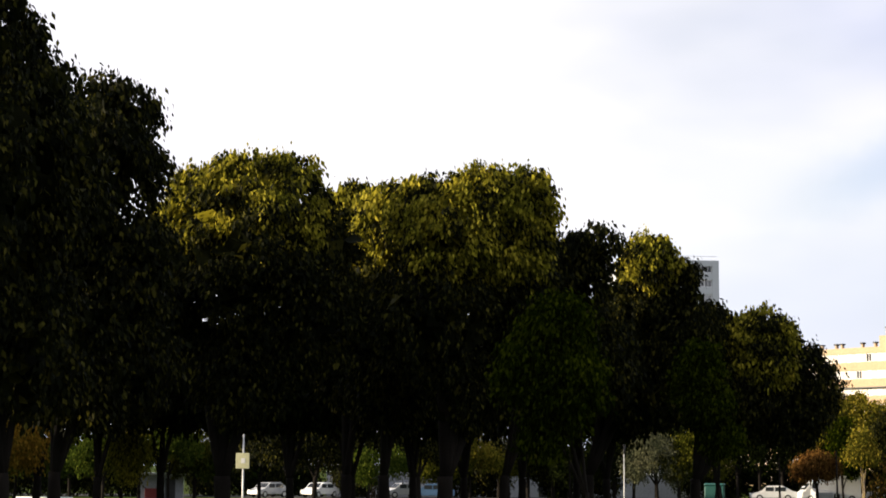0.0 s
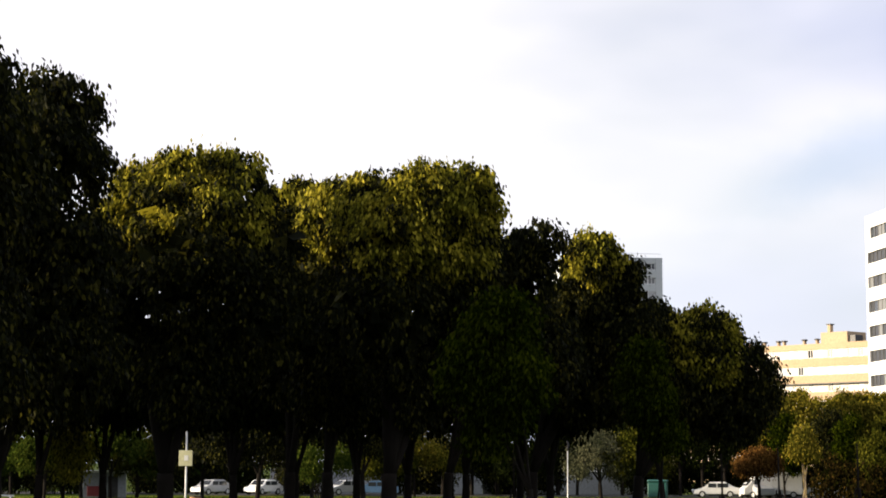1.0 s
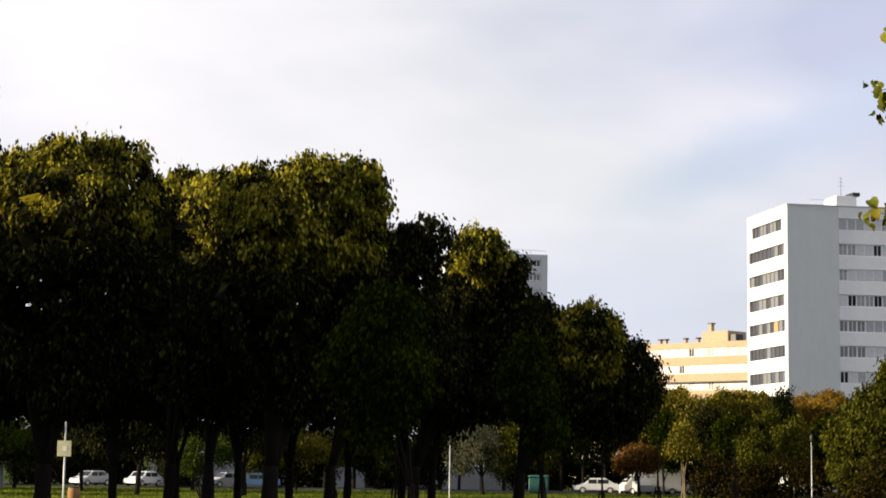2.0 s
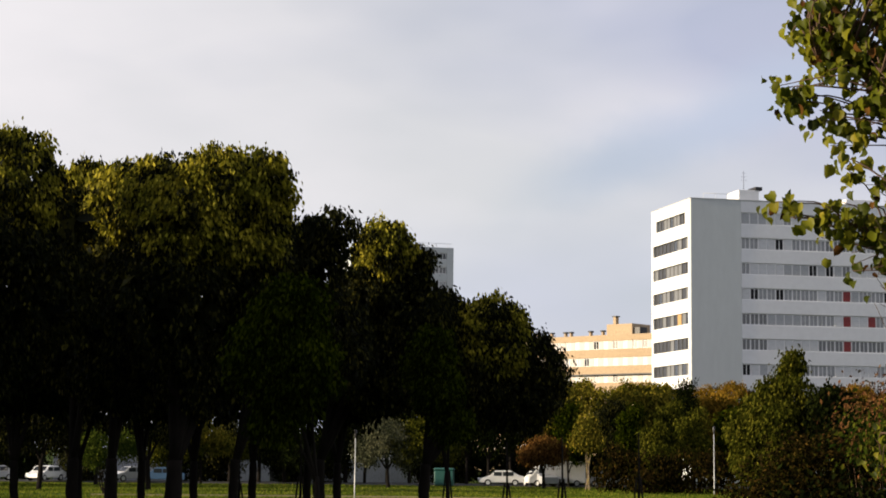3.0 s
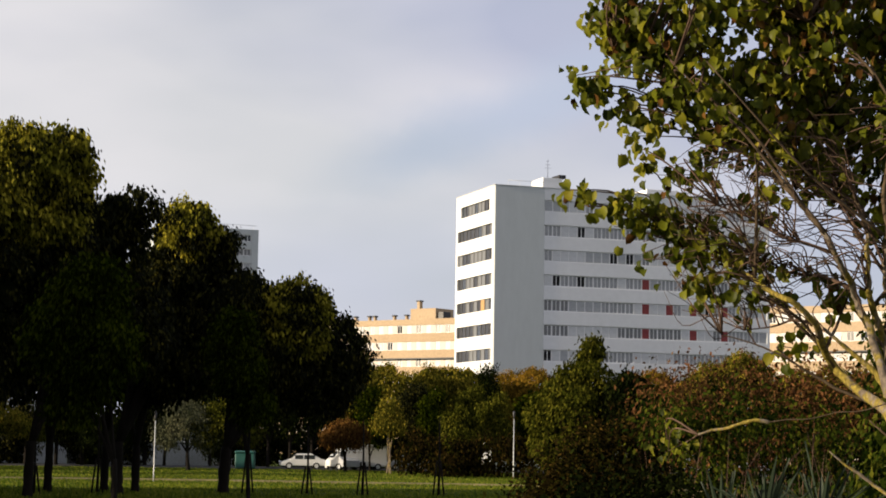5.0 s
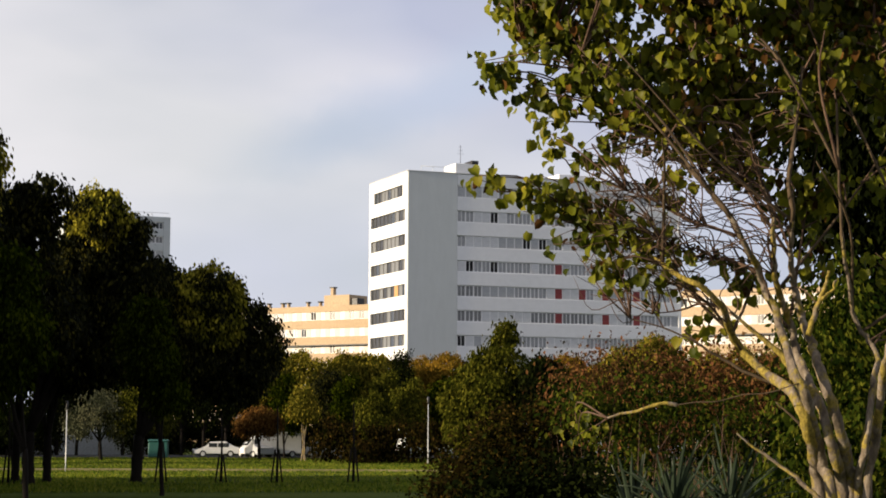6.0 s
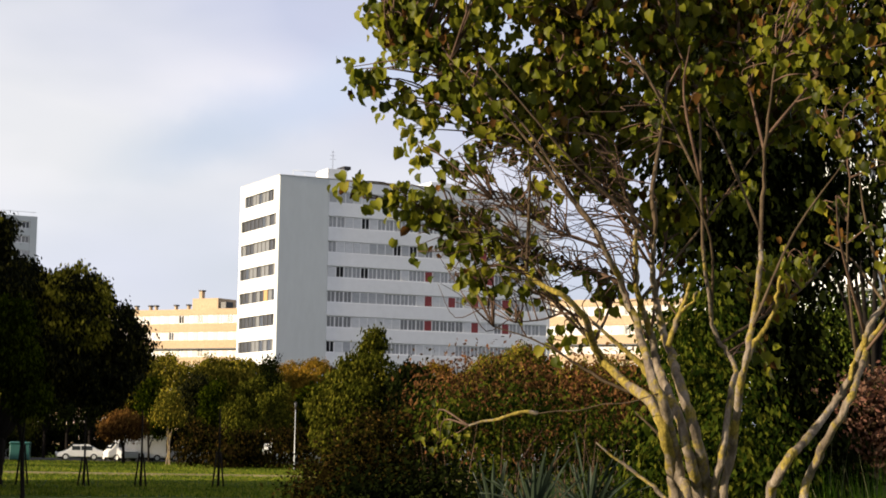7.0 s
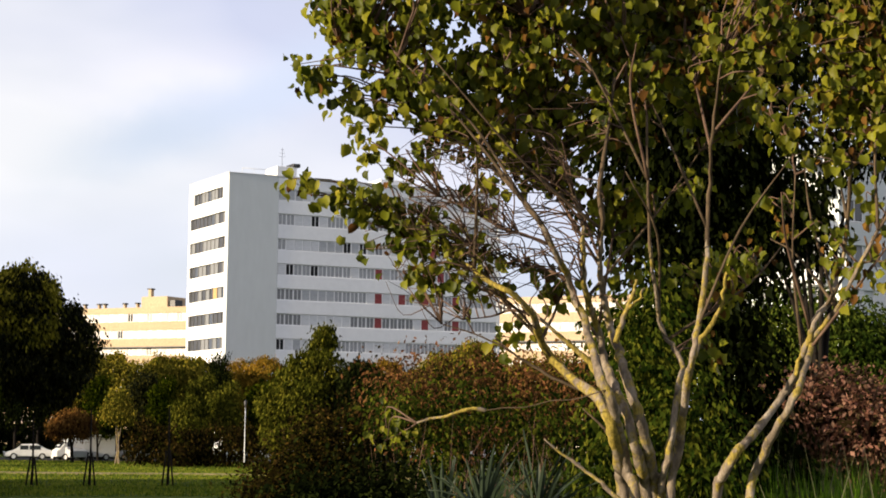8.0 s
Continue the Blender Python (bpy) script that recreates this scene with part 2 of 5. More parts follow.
TEAL = surface("teal_plastic", (0.012, 0.075, 0.065), (0.018, 0.10, 0.085), 1, 12, 0.5, 0.1, 0.003)
BARREL = surface("brown_plastic", (0.26, 0.14, 0.055), (0.36, 0.21, 0.09), 1, 12, 0.7, 0.2, 0.005)
SIGN_FACE = surface("sign_pale", (0.36, 0.36, 0.22), (0.44, 0.44, 0.28), 2, 14, 0.5, 0.05, 0.002)


def glass(name, tint, rough=0.06):
    m, nt, b = material(name)
    b.inputs["Base Color"].default_value = (*tint, 1)
    b.inputs["Roughness"].default_value = rough
    b.inputs["Specular IOR Level"].default_value = 0.6
    return m


def paint(name, colour):
    m, nt, b = material(name)
    shade = ramp_node(nt, noise_node(nt, 2.0), ((0.3, tuple(0.85 * c for c in colour)), (0.7, colour)))
    nt.links.new(shade, b.inputs["Base Color"])
    b.inputs["Roughness"].default_value = 0.35
    b.inputs["Coat Weight"].default_value = 0.6
    return m


PANE = glass("window_glass", (0.035, 0.04, 0.045))
CAR_GLASS = glass("car_glass", (0.03, 0.035, 0.04))
CAR_WHITE, CAR_SILVER, CAR_BLUE = paint("car_white", (0.78, 0.78, 0.77)), paint("car_silver", (0.42, 0.43, 0.45)), paint("car_blue", (0.08, 0.16, 0.28))


def lawn_material():
    m, nt, b = material("lawn")
    big = noise_node(nt, 0.05, 6, 0.6, (0.5, 2.2, 1))
    fine = noise_node(nt, 2.2, 6, 0.7, (1, 0.5, 1))
    base = ramp_node(nt, big, ((0.32, (0.022, 0.038, 0.006)), (0.52, (0.045, 0.068, 0.009)), (0.72, (0.085, 0.095, 0.016))))
    grain = ramp_node(nt, fine, ((0.25, (0.55, 0.6, 0.5)), (0.75, (1.15, 1.12, 1.0))))
    nt.links.new(mixed(nt, base, grain, 1.0, "MULTIPLY"), b.inputs["Base Color"])
    b.inputs["Roughness"].default_value = 0.95
    b.inputs["Specular IOR Level"].default_value = 0.03
    bumped(nt, b, fine, 0.8, 0.08)
    return m


LAWN = lawn_material()


# ---- building tools ----
def polar(azimuth, d, z=0.0):
    """A place by azimuth (degrees clockwise from +y), distance and height."""
    return Vector((d * math.sin(radians(azimuth)), d * math.cos(radians(azimuth)), z))


def smooth01(a, b, v):
    t = min(1.0, max(0.0, (v - a) / (b - a)))
    return t * t * (3 - 2 * t)


def ground_z(x, y):
    """A low planted mound under the viewer that falls to the flat lawn."""
    return 1.75 * (1 - smooth01(22, 52, math.hypot(x, y)))


def thing(name, at, label, category, group="", turn=0.0):
    ob = new(name)
    ob.matrix_world = pose(*at, 0, 0, turn)
    return tagged(ob, label, category, group)


def part(name, data, mat, parent, label="", kind=""):
    """One mesh object under a thing, in the thing's own coordinates. data: a bmesh or a mesh."""
    if isinstance(data, bmesh.types.BMesh):
        me = bpy.data.meshes.new(name)
        data.to_mesh(me)
        data.free()
    else:
        me = data
    if mat and not me.materials:
        me.materials.append(mat)
    ob = new(name, me)
    ob.parent = parent
    return tagged(ob, label, kind=kind)


def add_box(bm, lo, hi, bevel=0.0):
    made = bmesh.ops.create_cube(bm, size=1.0)["verts"]
    lo, hi = Vector(lo), Vector(hi)
    for v in made:
        v.co = Vector([lo[i] + (v.co[i] + 0.5) * (hi[i] - lo[i]) for i in range(3)])
    if bevel:
        edges = list({e for v in made for e in v.link_edges})
        bmesh.ops.bevel(bm, geom=edges, offset=bevel, segments=1, affect="EDGES")


def box(lo, hi, bevel=0.0):
    bm = bmesh.new()
    add_box(bm, lo, hi, bevel)
    return bm


def add_tube(bm, points, radii, sides=8, wobble=0.0):
    """A tapering tube through points, capped."""
    rings, n = [], len(points)
    side = Vector((1, 0, 0))
    for i, p in enumerate(points):
        p = Vector(p)
        d = (Vector(points[min(i + 1, n - 1)]) - Vector(points[max(i - 1, 0)])).normalized()
        side = (side - d * side.dot(d))
        side = side.normalized() if side.length > 1e-4 else d.orthogonal().normalized()
        up = d.cross(side)
        ring = []
        for k in range(sides):
            a = 2 * math.pi * k / sides
            w = radii[i] * (1 + wobble * noise.noise(p * 3.1 + Vector((k * 1.7, i * 0.6, 0))))
            ring.append(bm.verts.new(p + (side * math.cos(a) + up * math.sin(a)) * w))
        rings.append(ring)
    for a, b in zip(rings, rings[1:]):
        for k in range(sides):
            f = bm.faces.new((a[k], a[(k + 1) % sides], b[(k + 1) % sides], b[k]))
            f.smooth = True
    bm.faces.new(rings[0][::-1])
    bm.faces.new(rings[-1])


def tube(points, radii, sides=8, wobble=0.0):
    bm = bmesh.new()
    add_tube(bm, points, radii, sides, wobble)
    return bm


def spline(points, steps=5):
    """Catmull-Rom through points."""
    P = [Vector(p) for p in points]
    P = [2 * P[0] - P[1]] + P + [2 * P[-1] - P[-2]]
    out = []
    for a, b, c, d in zip(P, P[1:], P[2:], P[3:]):
        for k in range(steps):
            t = k / steps
            out.append(0.5 * (2 * b + (c - a) * t + (2 * a - 5 * b + 4 * c - d) * t * t + (3 * b - a - 3 * c + d) * t ** 3))
    return out + [P[-2]]


LEAF_SHAPES = {
    # (across, along, lift) and faces
    "lance": (np.array([(0, 0, 0), (-0.5, 0.45, 0.12), (0, 1, 0), (0.5, 0.45, 0.12)]), [(0, 2, 1), (0, 3, 2)]),
    "heart": (np.array([(0, 0.06, 0), (-0.30, -0.04, 0.05), (-0.46, 0.28, 0.30), (-0.40, 0.64, 0.24), (0, 0.98, -0.14),
                        (0.40, 0.64, 0.24), (0.46, 0.28, 0.30), (0.30, -0.04, 0.05), (0, 0.5, 0)]),
              [(8, 0, 1), (8, 1, 2), (8, 2, 3), (8, 3, 4), (8, 4, 5), (8, 5, 6), (8, 6, 7), (8, 7, 0)]),
}


def unit(v):
    return v / np.maximum(1e-6, np.linalg.norm(v, axis=1, keepdims=True))


def leaf_mesh(name, at, way, face, length, width, shape="lance"):
    """One mesh of many leaves. at, way, face: rows of places, growing directions and rough normals."""
    form, tris = LEAF_SHAPES[shape]
    way = unit(way)
    across = unit(np.cross(way, face))
    lift = np.cross(across, way)
    n, k = len(at), len(form)
    co = (at[:, None] + across[:, None] * (form[None, :, 0:1] * width[:, None, None])
          + way[:, None] * (form[None, :, 1:2] * length[:, None, None]) + lift[:, None] * (form[None, :, 2:3] * width[:, None, None]))
    faces = (np.array(tris)[None] + (np.arange(n) * k)[:, None, None]).reshape(-1)
    me = bpy.data.meshes.new(name)
    me.vertices.add(n * k)
    me.vertices.foreach_set("co", co.reshape(-1).astype(np.float32))
    me.loops.add(len(faces))
    me.loops.foreach_set("vertex_index", faces.astype(np.int32))
    me.polygons.add(len(faces) // 3)
    me.polygons.foreach_set("loop_start", np.arange(0, len(faces), 3, dtype=np.int32))
    me.update(calc_edges=True)
    return me


def sphere_ways(rng, n):
    return unit(rng.normal(size=(n, 3)))


def crown_mesh(rng, lobes, clumps, per_clump, leaf, droop=1.0, spread=0.35, core=260, ragged=0.30, hollow=0.68, knobs=0):
    """Leaves in hanging sprays over the skin of overlapping lobes (x, y, z, r), with coarser ones inside."""
    C = np.array([l[:3] for l in lobes], float)
    R = np.array([l[3] for l in lobes], float) * 0.91
    if knobs:                                     # smaller boughs that stand out of each lobe
        ways = sphere_ways(rng, len(R) * knobs)
        own = np.repeat(np.arange(len(R)), knobs)
        small = R[own] * rng.uniform(0.24, 0.46, len(own))
        C = np.concatenate([C, C[own] + ways * (R[own] * 1.02 - small)[:, None] * rng.uniform(0.97, 1.07, len(own))[:, None]])
        R = np.concatenate([R * 0.95, small])
    pick = rng.choice(len(R), size=clumps * 3, p=R ** 2 / (R ** 2).sum())
    ways = sphere_ways(rng, len(pick))
    lump = np.array([noise.noise(Vector(w) * 2.3 + Vector((i * 5.1, 0, 0))) for w, i in zip(ways, pick)])
    reach = R[pick] * (1 + ragged * lump + rng.uniform(-0.20, 0.03, len(pick)))
    at = C[pick] + ways * reach[:, None]
    inside = (np.linalg.norm(at[:, None] - C[None], axis=2) < R[None] * hollow).any(1)
    keep = np.where(~inside)[0][:clumps]
    at, ways = at[keep], ways[keep]
    n = len(at) * per_clump
    centre = np.repeat(at, per_clump, 0)
    outw = np.repeat(ways, per_clump, 0)
    place = centre + rng.normal(size=(n, 3)) * spread * np.array([1, 1, 0.9])
    way = outw * 0.45 + np.array([0, 0, -1.5 * droop]) + rng.normal(size=(n, 3)) * 0.40
    face = outw * 0.6 + rng.normal(size=(n, 3)) * np.array([1, 1, 0.5])
    size = leaf * rng.uniform(0.6, 1.25, n)
    if core:
        cp = rng.choice(len(R), size=core, p=R ** 3 / (R ** 3).sum())
        inner = C[cp] + sphere_ways(rng, core) * (R[cp] * rng.uniform(0.1, 0.72, core))[:, None]
        place = np.concatenate([place, inner])
        way = np.concatenate([way, rng.normal(size=(core, 3))])
        face = np.concatenate([face, rng.normal(size=(core, 3))])
        size = np.concatenate([size, np.minimum(1.5, R[cp] * 0.6) * rng.uniform(0.6, 1.1, core)])
    wide = size * rng.uniform(0.38, 0.6, len(size))
    wide[n:] = size[n:] * 0.9
    return leaf_mesh("crown", place, way, face, size, wide)


def tree(name, foot, d, trunk_r, lobes, mat, label, clumps=900, per_clump=22, leaf=0.30, fork=2.6, seed=1,
         group="", category="tree", core=800, droop=1.0, spread=0.30, bark=None, ragged=0.30, stems=1, lit_lobes=(), knobs=0):
    """A tree. lobes: (azimuth, height, radius) round the tree's own distance d."""
    rng = np.random.default_rng(seed)
    rnd = random.Random(seed)
    gz = ground_z(*foot)
    ob = thing(name, (foot[0], foot[1], gz), label, category, group)
    base = Vector((foot[0], foot[1], gz))
    local = []
    for i, (az, z, r) in enumerate(lobes):
        c = polar(az, d + rnd.uniform(-0.5, 0.5) * r - (1.0 if i in lit_lobes else 0.0), z) - base
        local.append((c.x, c.y, c.z, r))
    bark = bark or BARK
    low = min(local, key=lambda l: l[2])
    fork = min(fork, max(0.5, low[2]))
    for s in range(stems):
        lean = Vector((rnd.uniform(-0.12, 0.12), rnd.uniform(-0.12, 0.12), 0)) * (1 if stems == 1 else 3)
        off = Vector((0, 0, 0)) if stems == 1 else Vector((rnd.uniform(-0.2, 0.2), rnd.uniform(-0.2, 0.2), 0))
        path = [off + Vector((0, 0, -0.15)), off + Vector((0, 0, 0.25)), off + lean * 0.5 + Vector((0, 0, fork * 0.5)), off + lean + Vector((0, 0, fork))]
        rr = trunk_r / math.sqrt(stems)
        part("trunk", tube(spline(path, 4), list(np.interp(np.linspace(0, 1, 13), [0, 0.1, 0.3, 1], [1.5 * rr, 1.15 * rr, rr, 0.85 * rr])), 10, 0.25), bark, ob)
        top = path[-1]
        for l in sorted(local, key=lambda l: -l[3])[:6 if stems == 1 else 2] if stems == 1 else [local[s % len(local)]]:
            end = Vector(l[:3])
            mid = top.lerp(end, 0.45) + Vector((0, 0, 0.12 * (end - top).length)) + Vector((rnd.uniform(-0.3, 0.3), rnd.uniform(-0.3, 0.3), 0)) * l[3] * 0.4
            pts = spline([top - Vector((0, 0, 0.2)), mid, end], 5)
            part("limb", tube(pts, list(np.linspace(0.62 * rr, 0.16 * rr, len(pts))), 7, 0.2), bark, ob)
    # gold leaves on the chosen lobes stand in for sunlight on the crown
    yellow = [(*l[:3], l[3] * 1.05) for i, l in enumerate(local) if i in lit_lobes]
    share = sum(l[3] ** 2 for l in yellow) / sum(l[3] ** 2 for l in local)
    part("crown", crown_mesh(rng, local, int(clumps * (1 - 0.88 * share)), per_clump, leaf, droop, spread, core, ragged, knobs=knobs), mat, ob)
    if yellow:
        part("crown_bough", crown_mesh(rng, yellow, int(clumps * share * 1.3), per_clump, leaf, droop, spread, 420, ragged, knobs=knobs), LEAF_GOLD, ob, "golden leaves that stand for sunlit ones")
    return ob


# ---- ground ----
def ground():
    radii = [0, 6, 12, 18, 24, 30, 36, 42, 48, 54, 62, 75, 90, 110, 135, 160, 190, 240, 320, 500, 900, 1800, 3500]
    bm = bmesh.new()
    spokes = 96
    centre = bm.verts.new((0, 0, ground_z(0, 0)))
    rings = []
    for r in radii[1:]:
        ring = []
        for k in range(spokes):
            a = 2 * math.pi * k / spokes
            x, y = r * math.sin(a), r * math.cos(a)
            roll = 0.10 * noise.noise(Vector((x * 0.05, y * 0.05, 0))) if r < 300 else 0
            ring.append(bm.verts.new((x, y, ground_z(x, y) + roll)))
        rings.append(ring)
    for k in range(spokes):
        bm.faces.new((centre, rings[0][(k + 1) % spokes], rings[0][k]))
        for a, b in zip(rings, rings[1:]):
            bm.faces.new((a[k], a[(k + 1) % spokes], b[(k + 1) % spokes], b[k]))
    for f in bm.faces:
        f.smooth = True
    bmesh.ops.recalc_face_normals(bm, faces=bm.faces)
    me = bpy.data.meshes.new("ground")
    bm.to_mesh(me)
    bm.free()
    me.materials.append(LAWN)
    return tagged(new("ground", me), "park lawn of worn green and straw grass", "lawn", kind="structure")


ground()


def strip(name, points, width, lift, mat, label, category):
    """A flat ribbon on the lawn with a slight crown."""
    bm = bmesh.new()
    pts = spline(points, 6)
    rows = []
    for i, p in enumerate(pts):
        d = (pts[min(i + 1, len(pts) - 1)] - pts[max(i - 1, 0)]).normalized()
        s = Vector((d.y, -d.x, 0))
        row = []
        for k in (-0.5, -0.42, 0, 0.42, 0.5):
            q = p + s * width * k * (1 + 0.08 * noise.noise(p * 0.3))
            row.append(bm.verts.new((q.x, q.y, lift + (0.03 if abs(k) < 0.45 else -0.12))))
        rows.append(row)
    for a, b in zip(rows, rows[1:]):
        for k in range(4):
            bm.faces.new((a[k], a[k + 1], b[k + 1], b[k]))
    bmesh.ops.recalc_face_normals(bm, faces=bm.faces)
    me = bpy.data.meshes.new(name)
    bm.to_mesh(me)
    bm.free()
    me.materials.append(mat)
    return tagged(new(name, me), label, category, kind="structure")


strip("path", [(-34, 124, 0), (-15, 127, 0), (0, 126, 0), (9, 125, 0), (22, 118, 0)], 1.1, 0.10, SAND, "narrow sandy footpath across the lawn", "path")
strip("road", [(-90, 176, 0), (-40, 177, 0), (0, 178, 0), (60, 176, 0)], 9, 0.10, ASPHALT, "asphalt parking lane beyond the lawn", "road")


# ---- the white apartment block ----
def window_meshes(width, height, frame_mat=None):
    """Shared meshes for one window unit: frame with mullion, pane, and shutter panel."""
    made = {}
    bm = bmesh.new()
    t = 0.035 if frame_mat else 0.075
    add_box(bm, (0, 0, 0), (width, 0.10, t))
    add_box(bm, (0, 0, height - t), (width, 0.10, height))
    add_box(bm, (0, 0, t), (t, 0.10, height - t))
    add_box(bm, (width - t, 0, t), (width, 0.10, height - t))
    if not frame_mat:
        add_box(bm, (width / 2 - 0.035, 0, t), (width / 2 + 0.035, 0.10, height - t))
    made["frame"] = bpy.data.meshes.new("window_frame")
    bm.to_mesh(made["frame"])
    bm.free()
    made["frame"].materials.append(frame_mat or FRAME_WHITE)
    # dim and dark fills are near-black panels that stand for unlit rooms
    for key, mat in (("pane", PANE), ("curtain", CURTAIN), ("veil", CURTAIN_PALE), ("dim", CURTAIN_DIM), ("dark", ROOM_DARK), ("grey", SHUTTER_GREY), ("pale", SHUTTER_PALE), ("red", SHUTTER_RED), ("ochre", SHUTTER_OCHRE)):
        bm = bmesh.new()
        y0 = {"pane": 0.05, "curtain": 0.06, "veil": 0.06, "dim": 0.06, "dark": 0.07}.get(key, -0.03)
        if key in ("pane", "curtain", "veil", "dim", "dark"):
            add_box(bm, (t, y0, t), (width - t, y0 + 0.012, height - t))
        else:
            rows = 12
            front = [[bm.verts.new((x, y0 - 0.012 * (i % 2), t + (height - 2 * t) * i / rows)) for x in (t, width - t)] for i in range(rows + 1)]
            back = [[bm.verts.new((x, y0 + 0.03, t + (height - 2 * t) * i / rows)) for x in (t, width - t)] for i in (0, rows)]
            for p, q in zip(front, front[1:]):
                bm.faces.new((p[0], p[1], q[1], q[0]))
            bm.faces.new((back[0][1], back[0][0], back[1][0], back[1][1]))
            bm.faces.new([r[0] for r in front] + [back[1][0], back[0][0]])
            bm.faces.new([r[1] for r in front[::-1]] + [back[0][1], back[1][1]])
            bmesh.ops.recalc_face_normals(bm, faces=bm.faces)
        me = bpy.data.meshes.new(key)
        bm.to_mesh(me)
        bm.free()
        me.materials.append(mat)
        made[key] = me
    return made


def add_window(parent, meshes, at, turn, fill):
    w = part("window", meshes["frame"], None, parent)
    w.matrix_local = pose(*at, 0, 0, turn)
    name = {"pane": "pane", "curtain": "pane", "veil": "pane", "dim": "pane", "dark": "pane"}.get(fill, "shutter")
    label = {"red": "dark red shutter", "dark": "open dark window", "ochre": "ochre blind"}.get(fill, "")
    part(name, meshes[fill], None, w, label)


def white_block():
    L, D, H = 34.46, 12.7, 31.3
    ob = thing("apartment_building", (11.6, 199.56, 0), "white ten-storey apartment block with window bands and red shutters", "apartment building", turn=17.5)
    band, pitch, first = 1.28, 2.8, 28.68          # height of a window band, storey, sill of the top band
    sills = [first - pitch * i for i in range(10)]
    x0 = 5.93
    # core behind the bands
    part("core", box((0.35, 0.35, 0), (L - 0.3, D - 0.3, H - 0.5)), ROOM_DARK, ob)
    part("end_panel", box((0.0, 0.0, 0), (x0, 0.42, H), 0.03), GREY_PANEL, ob, "blank pale grey wall panel")
    edges = [H] + [z for s in sills for z in (s + band, s)] + [0.0]
    for top, low in zip(edges[::2], edges[1::2]):
        part("spandrel", box((x0 + 0.002, 0.03, low), (L, 0.42, top), 0.02), WHITE_WALL, ob)
        part("end_spandrel", box((-0.02, 0.424, low), (0.40, D, top), 0.02), WHITE_WALL, ob)
    part("end_pier", box((-0.025, D - 0.48, 0.02), (0.38, D + 0.01, H - 0.02), 0.02), WHITE_WALL, ob)
    part("end_pier", box((-0.03, 0.43, 0.02), (0.38, 0.79, H - 0.02), 0.02), WHITE_WALL, ob)
    part("side_pier", box((L - 0.35, 0.02, 0.02), (L + 0.012, D, H - 0.03), 0.02), WHITE_WALL, ob)
    part("rear_wall", box((0.36, D - 0.28, 0), (L - 0.36, D - 0.004, H - 0.02)), WHITE_WALL, ob)
    part("roof", box((0.2, 0.2, H - 0.45), (L - 0.2, D - 0.2, H - 0.12)), ROOF, ob)
    part("coping", box((-0.06, -0.06, H), (L + 0.06, 0.46, H + 0.10), 0.02), METAL_PALE, ob)
    part("coping", box((-0.06, 0.462, H), (0.46, D + 0.04, H + 0.10), 0.02), METAL_PALE, ob)
    # lift house, rail and aerial on the roof
    hut = part("roof_house", box((6.1, 1.0, H - 0.2), (8.5, 4.5, H + 1.35), 0.03), WHITE_WALL, ob)
    part("hood", box((8.0, 0.9, H + 1.35), (8.9, 3.0, H + 1.75), 0.05), METAL_DARK, hut)
    part("aerial", tube([(7.1, 2.0, H + 1.2), (7.1, 2.0, H + 3.6)], [0.03, 0.02], 6), METAL_DARK, ob)
    for i, z in enumerate((H + 2.6, H + 3.0, H + 3.4)):
        part("aerial_bar", tube([(6.7 + 0.1 * i, 2.0, z), (7.5 - 0.1 * i, 2.0, z)], [0.015, 0.015], 5), METAL_DARK, ob)
    part("roof_rail", tube([(1.8, 0.7, H + 0.75), (6.0, 0.7, H + 0.75)], [0.025, 0.025], 6), METAL_PALE, ob)
    for x in (1.8, 3.2, 4.6, 5.9):
        part("rail_post", tube([(x, 0.7, H - 0.1), (x, 0.7, H + 0.75)], [0.02, 0.02], 5), METAL_PALE, ob)
    part("roof_house", box((20.0, 3.0, H - 0.2), (24.0, 7.0, H + 1.1), 0.03), WHITE_WALL, ob)
    # long front: window bands
    n = 28
    w = (L - x0 - 0.4) / n
    kit = window_meshes(w, band)
    rnd = random.Random(7)
    special = {(1, 4): "dark", (2, 8): "dark", (2, 10): "dark", (3, 1): "dark", (3, 4): "dark", (3, 17): "dark", (4, 20): "dark", (6, 0): "dark", (6, 6): "dark",
               (3, 12): "red", (3, 18): "red", (3, 20): "red", (4, 12): "red", (4, 15): "red", (4, 22): "red", (5, 12): "red", (5, 18): "red", (2, 19): "red", (5, 22): "red", (4, 18): "red"}
    for row, s in enumerate(sills):
        run = 0
        for k in range(n):
            if run == 0:
                mode, run = rnd.choice(("pale", "pale", "grey", "veil", "veil", "pale", "curtain", "veil")), rnd.randint(1, 4)
            run -= 1
            fill = special.get((row, k), "grey" if row == 0 and k < 3 else mode)
            add_window(ob, kit, (x0 + 0.05 + k * w, 0.14, s), 0, fill)
    # sunlit end: shorter bands
    m = 9
    for row, s in enumerate(sills):
        lo, hi = (1.75, 11.2) if row == 0 else (0.80, 12.2)
        we = (hi - lo) / m
        kite = window_meshes(we, band, FRAME_GREY) if row in (0, 1) else kite
        for k in range(m):
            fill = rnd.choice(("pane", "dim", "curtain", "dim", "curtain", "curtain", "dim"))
            if (row, k) == (4, 6):
                fill = "ochre"
            add_window(ob, kite, (0.16, hi - k * we, s), -90, fill)
        if row == 0:
            for a, b in ((0.795, 1.75), (11.2, 12.215)):
                part("end_infill", box((0.0, a, s - 0.01), (0.38, b, s + band + 0.01)), WHITE_WALL, ob)


white_block()


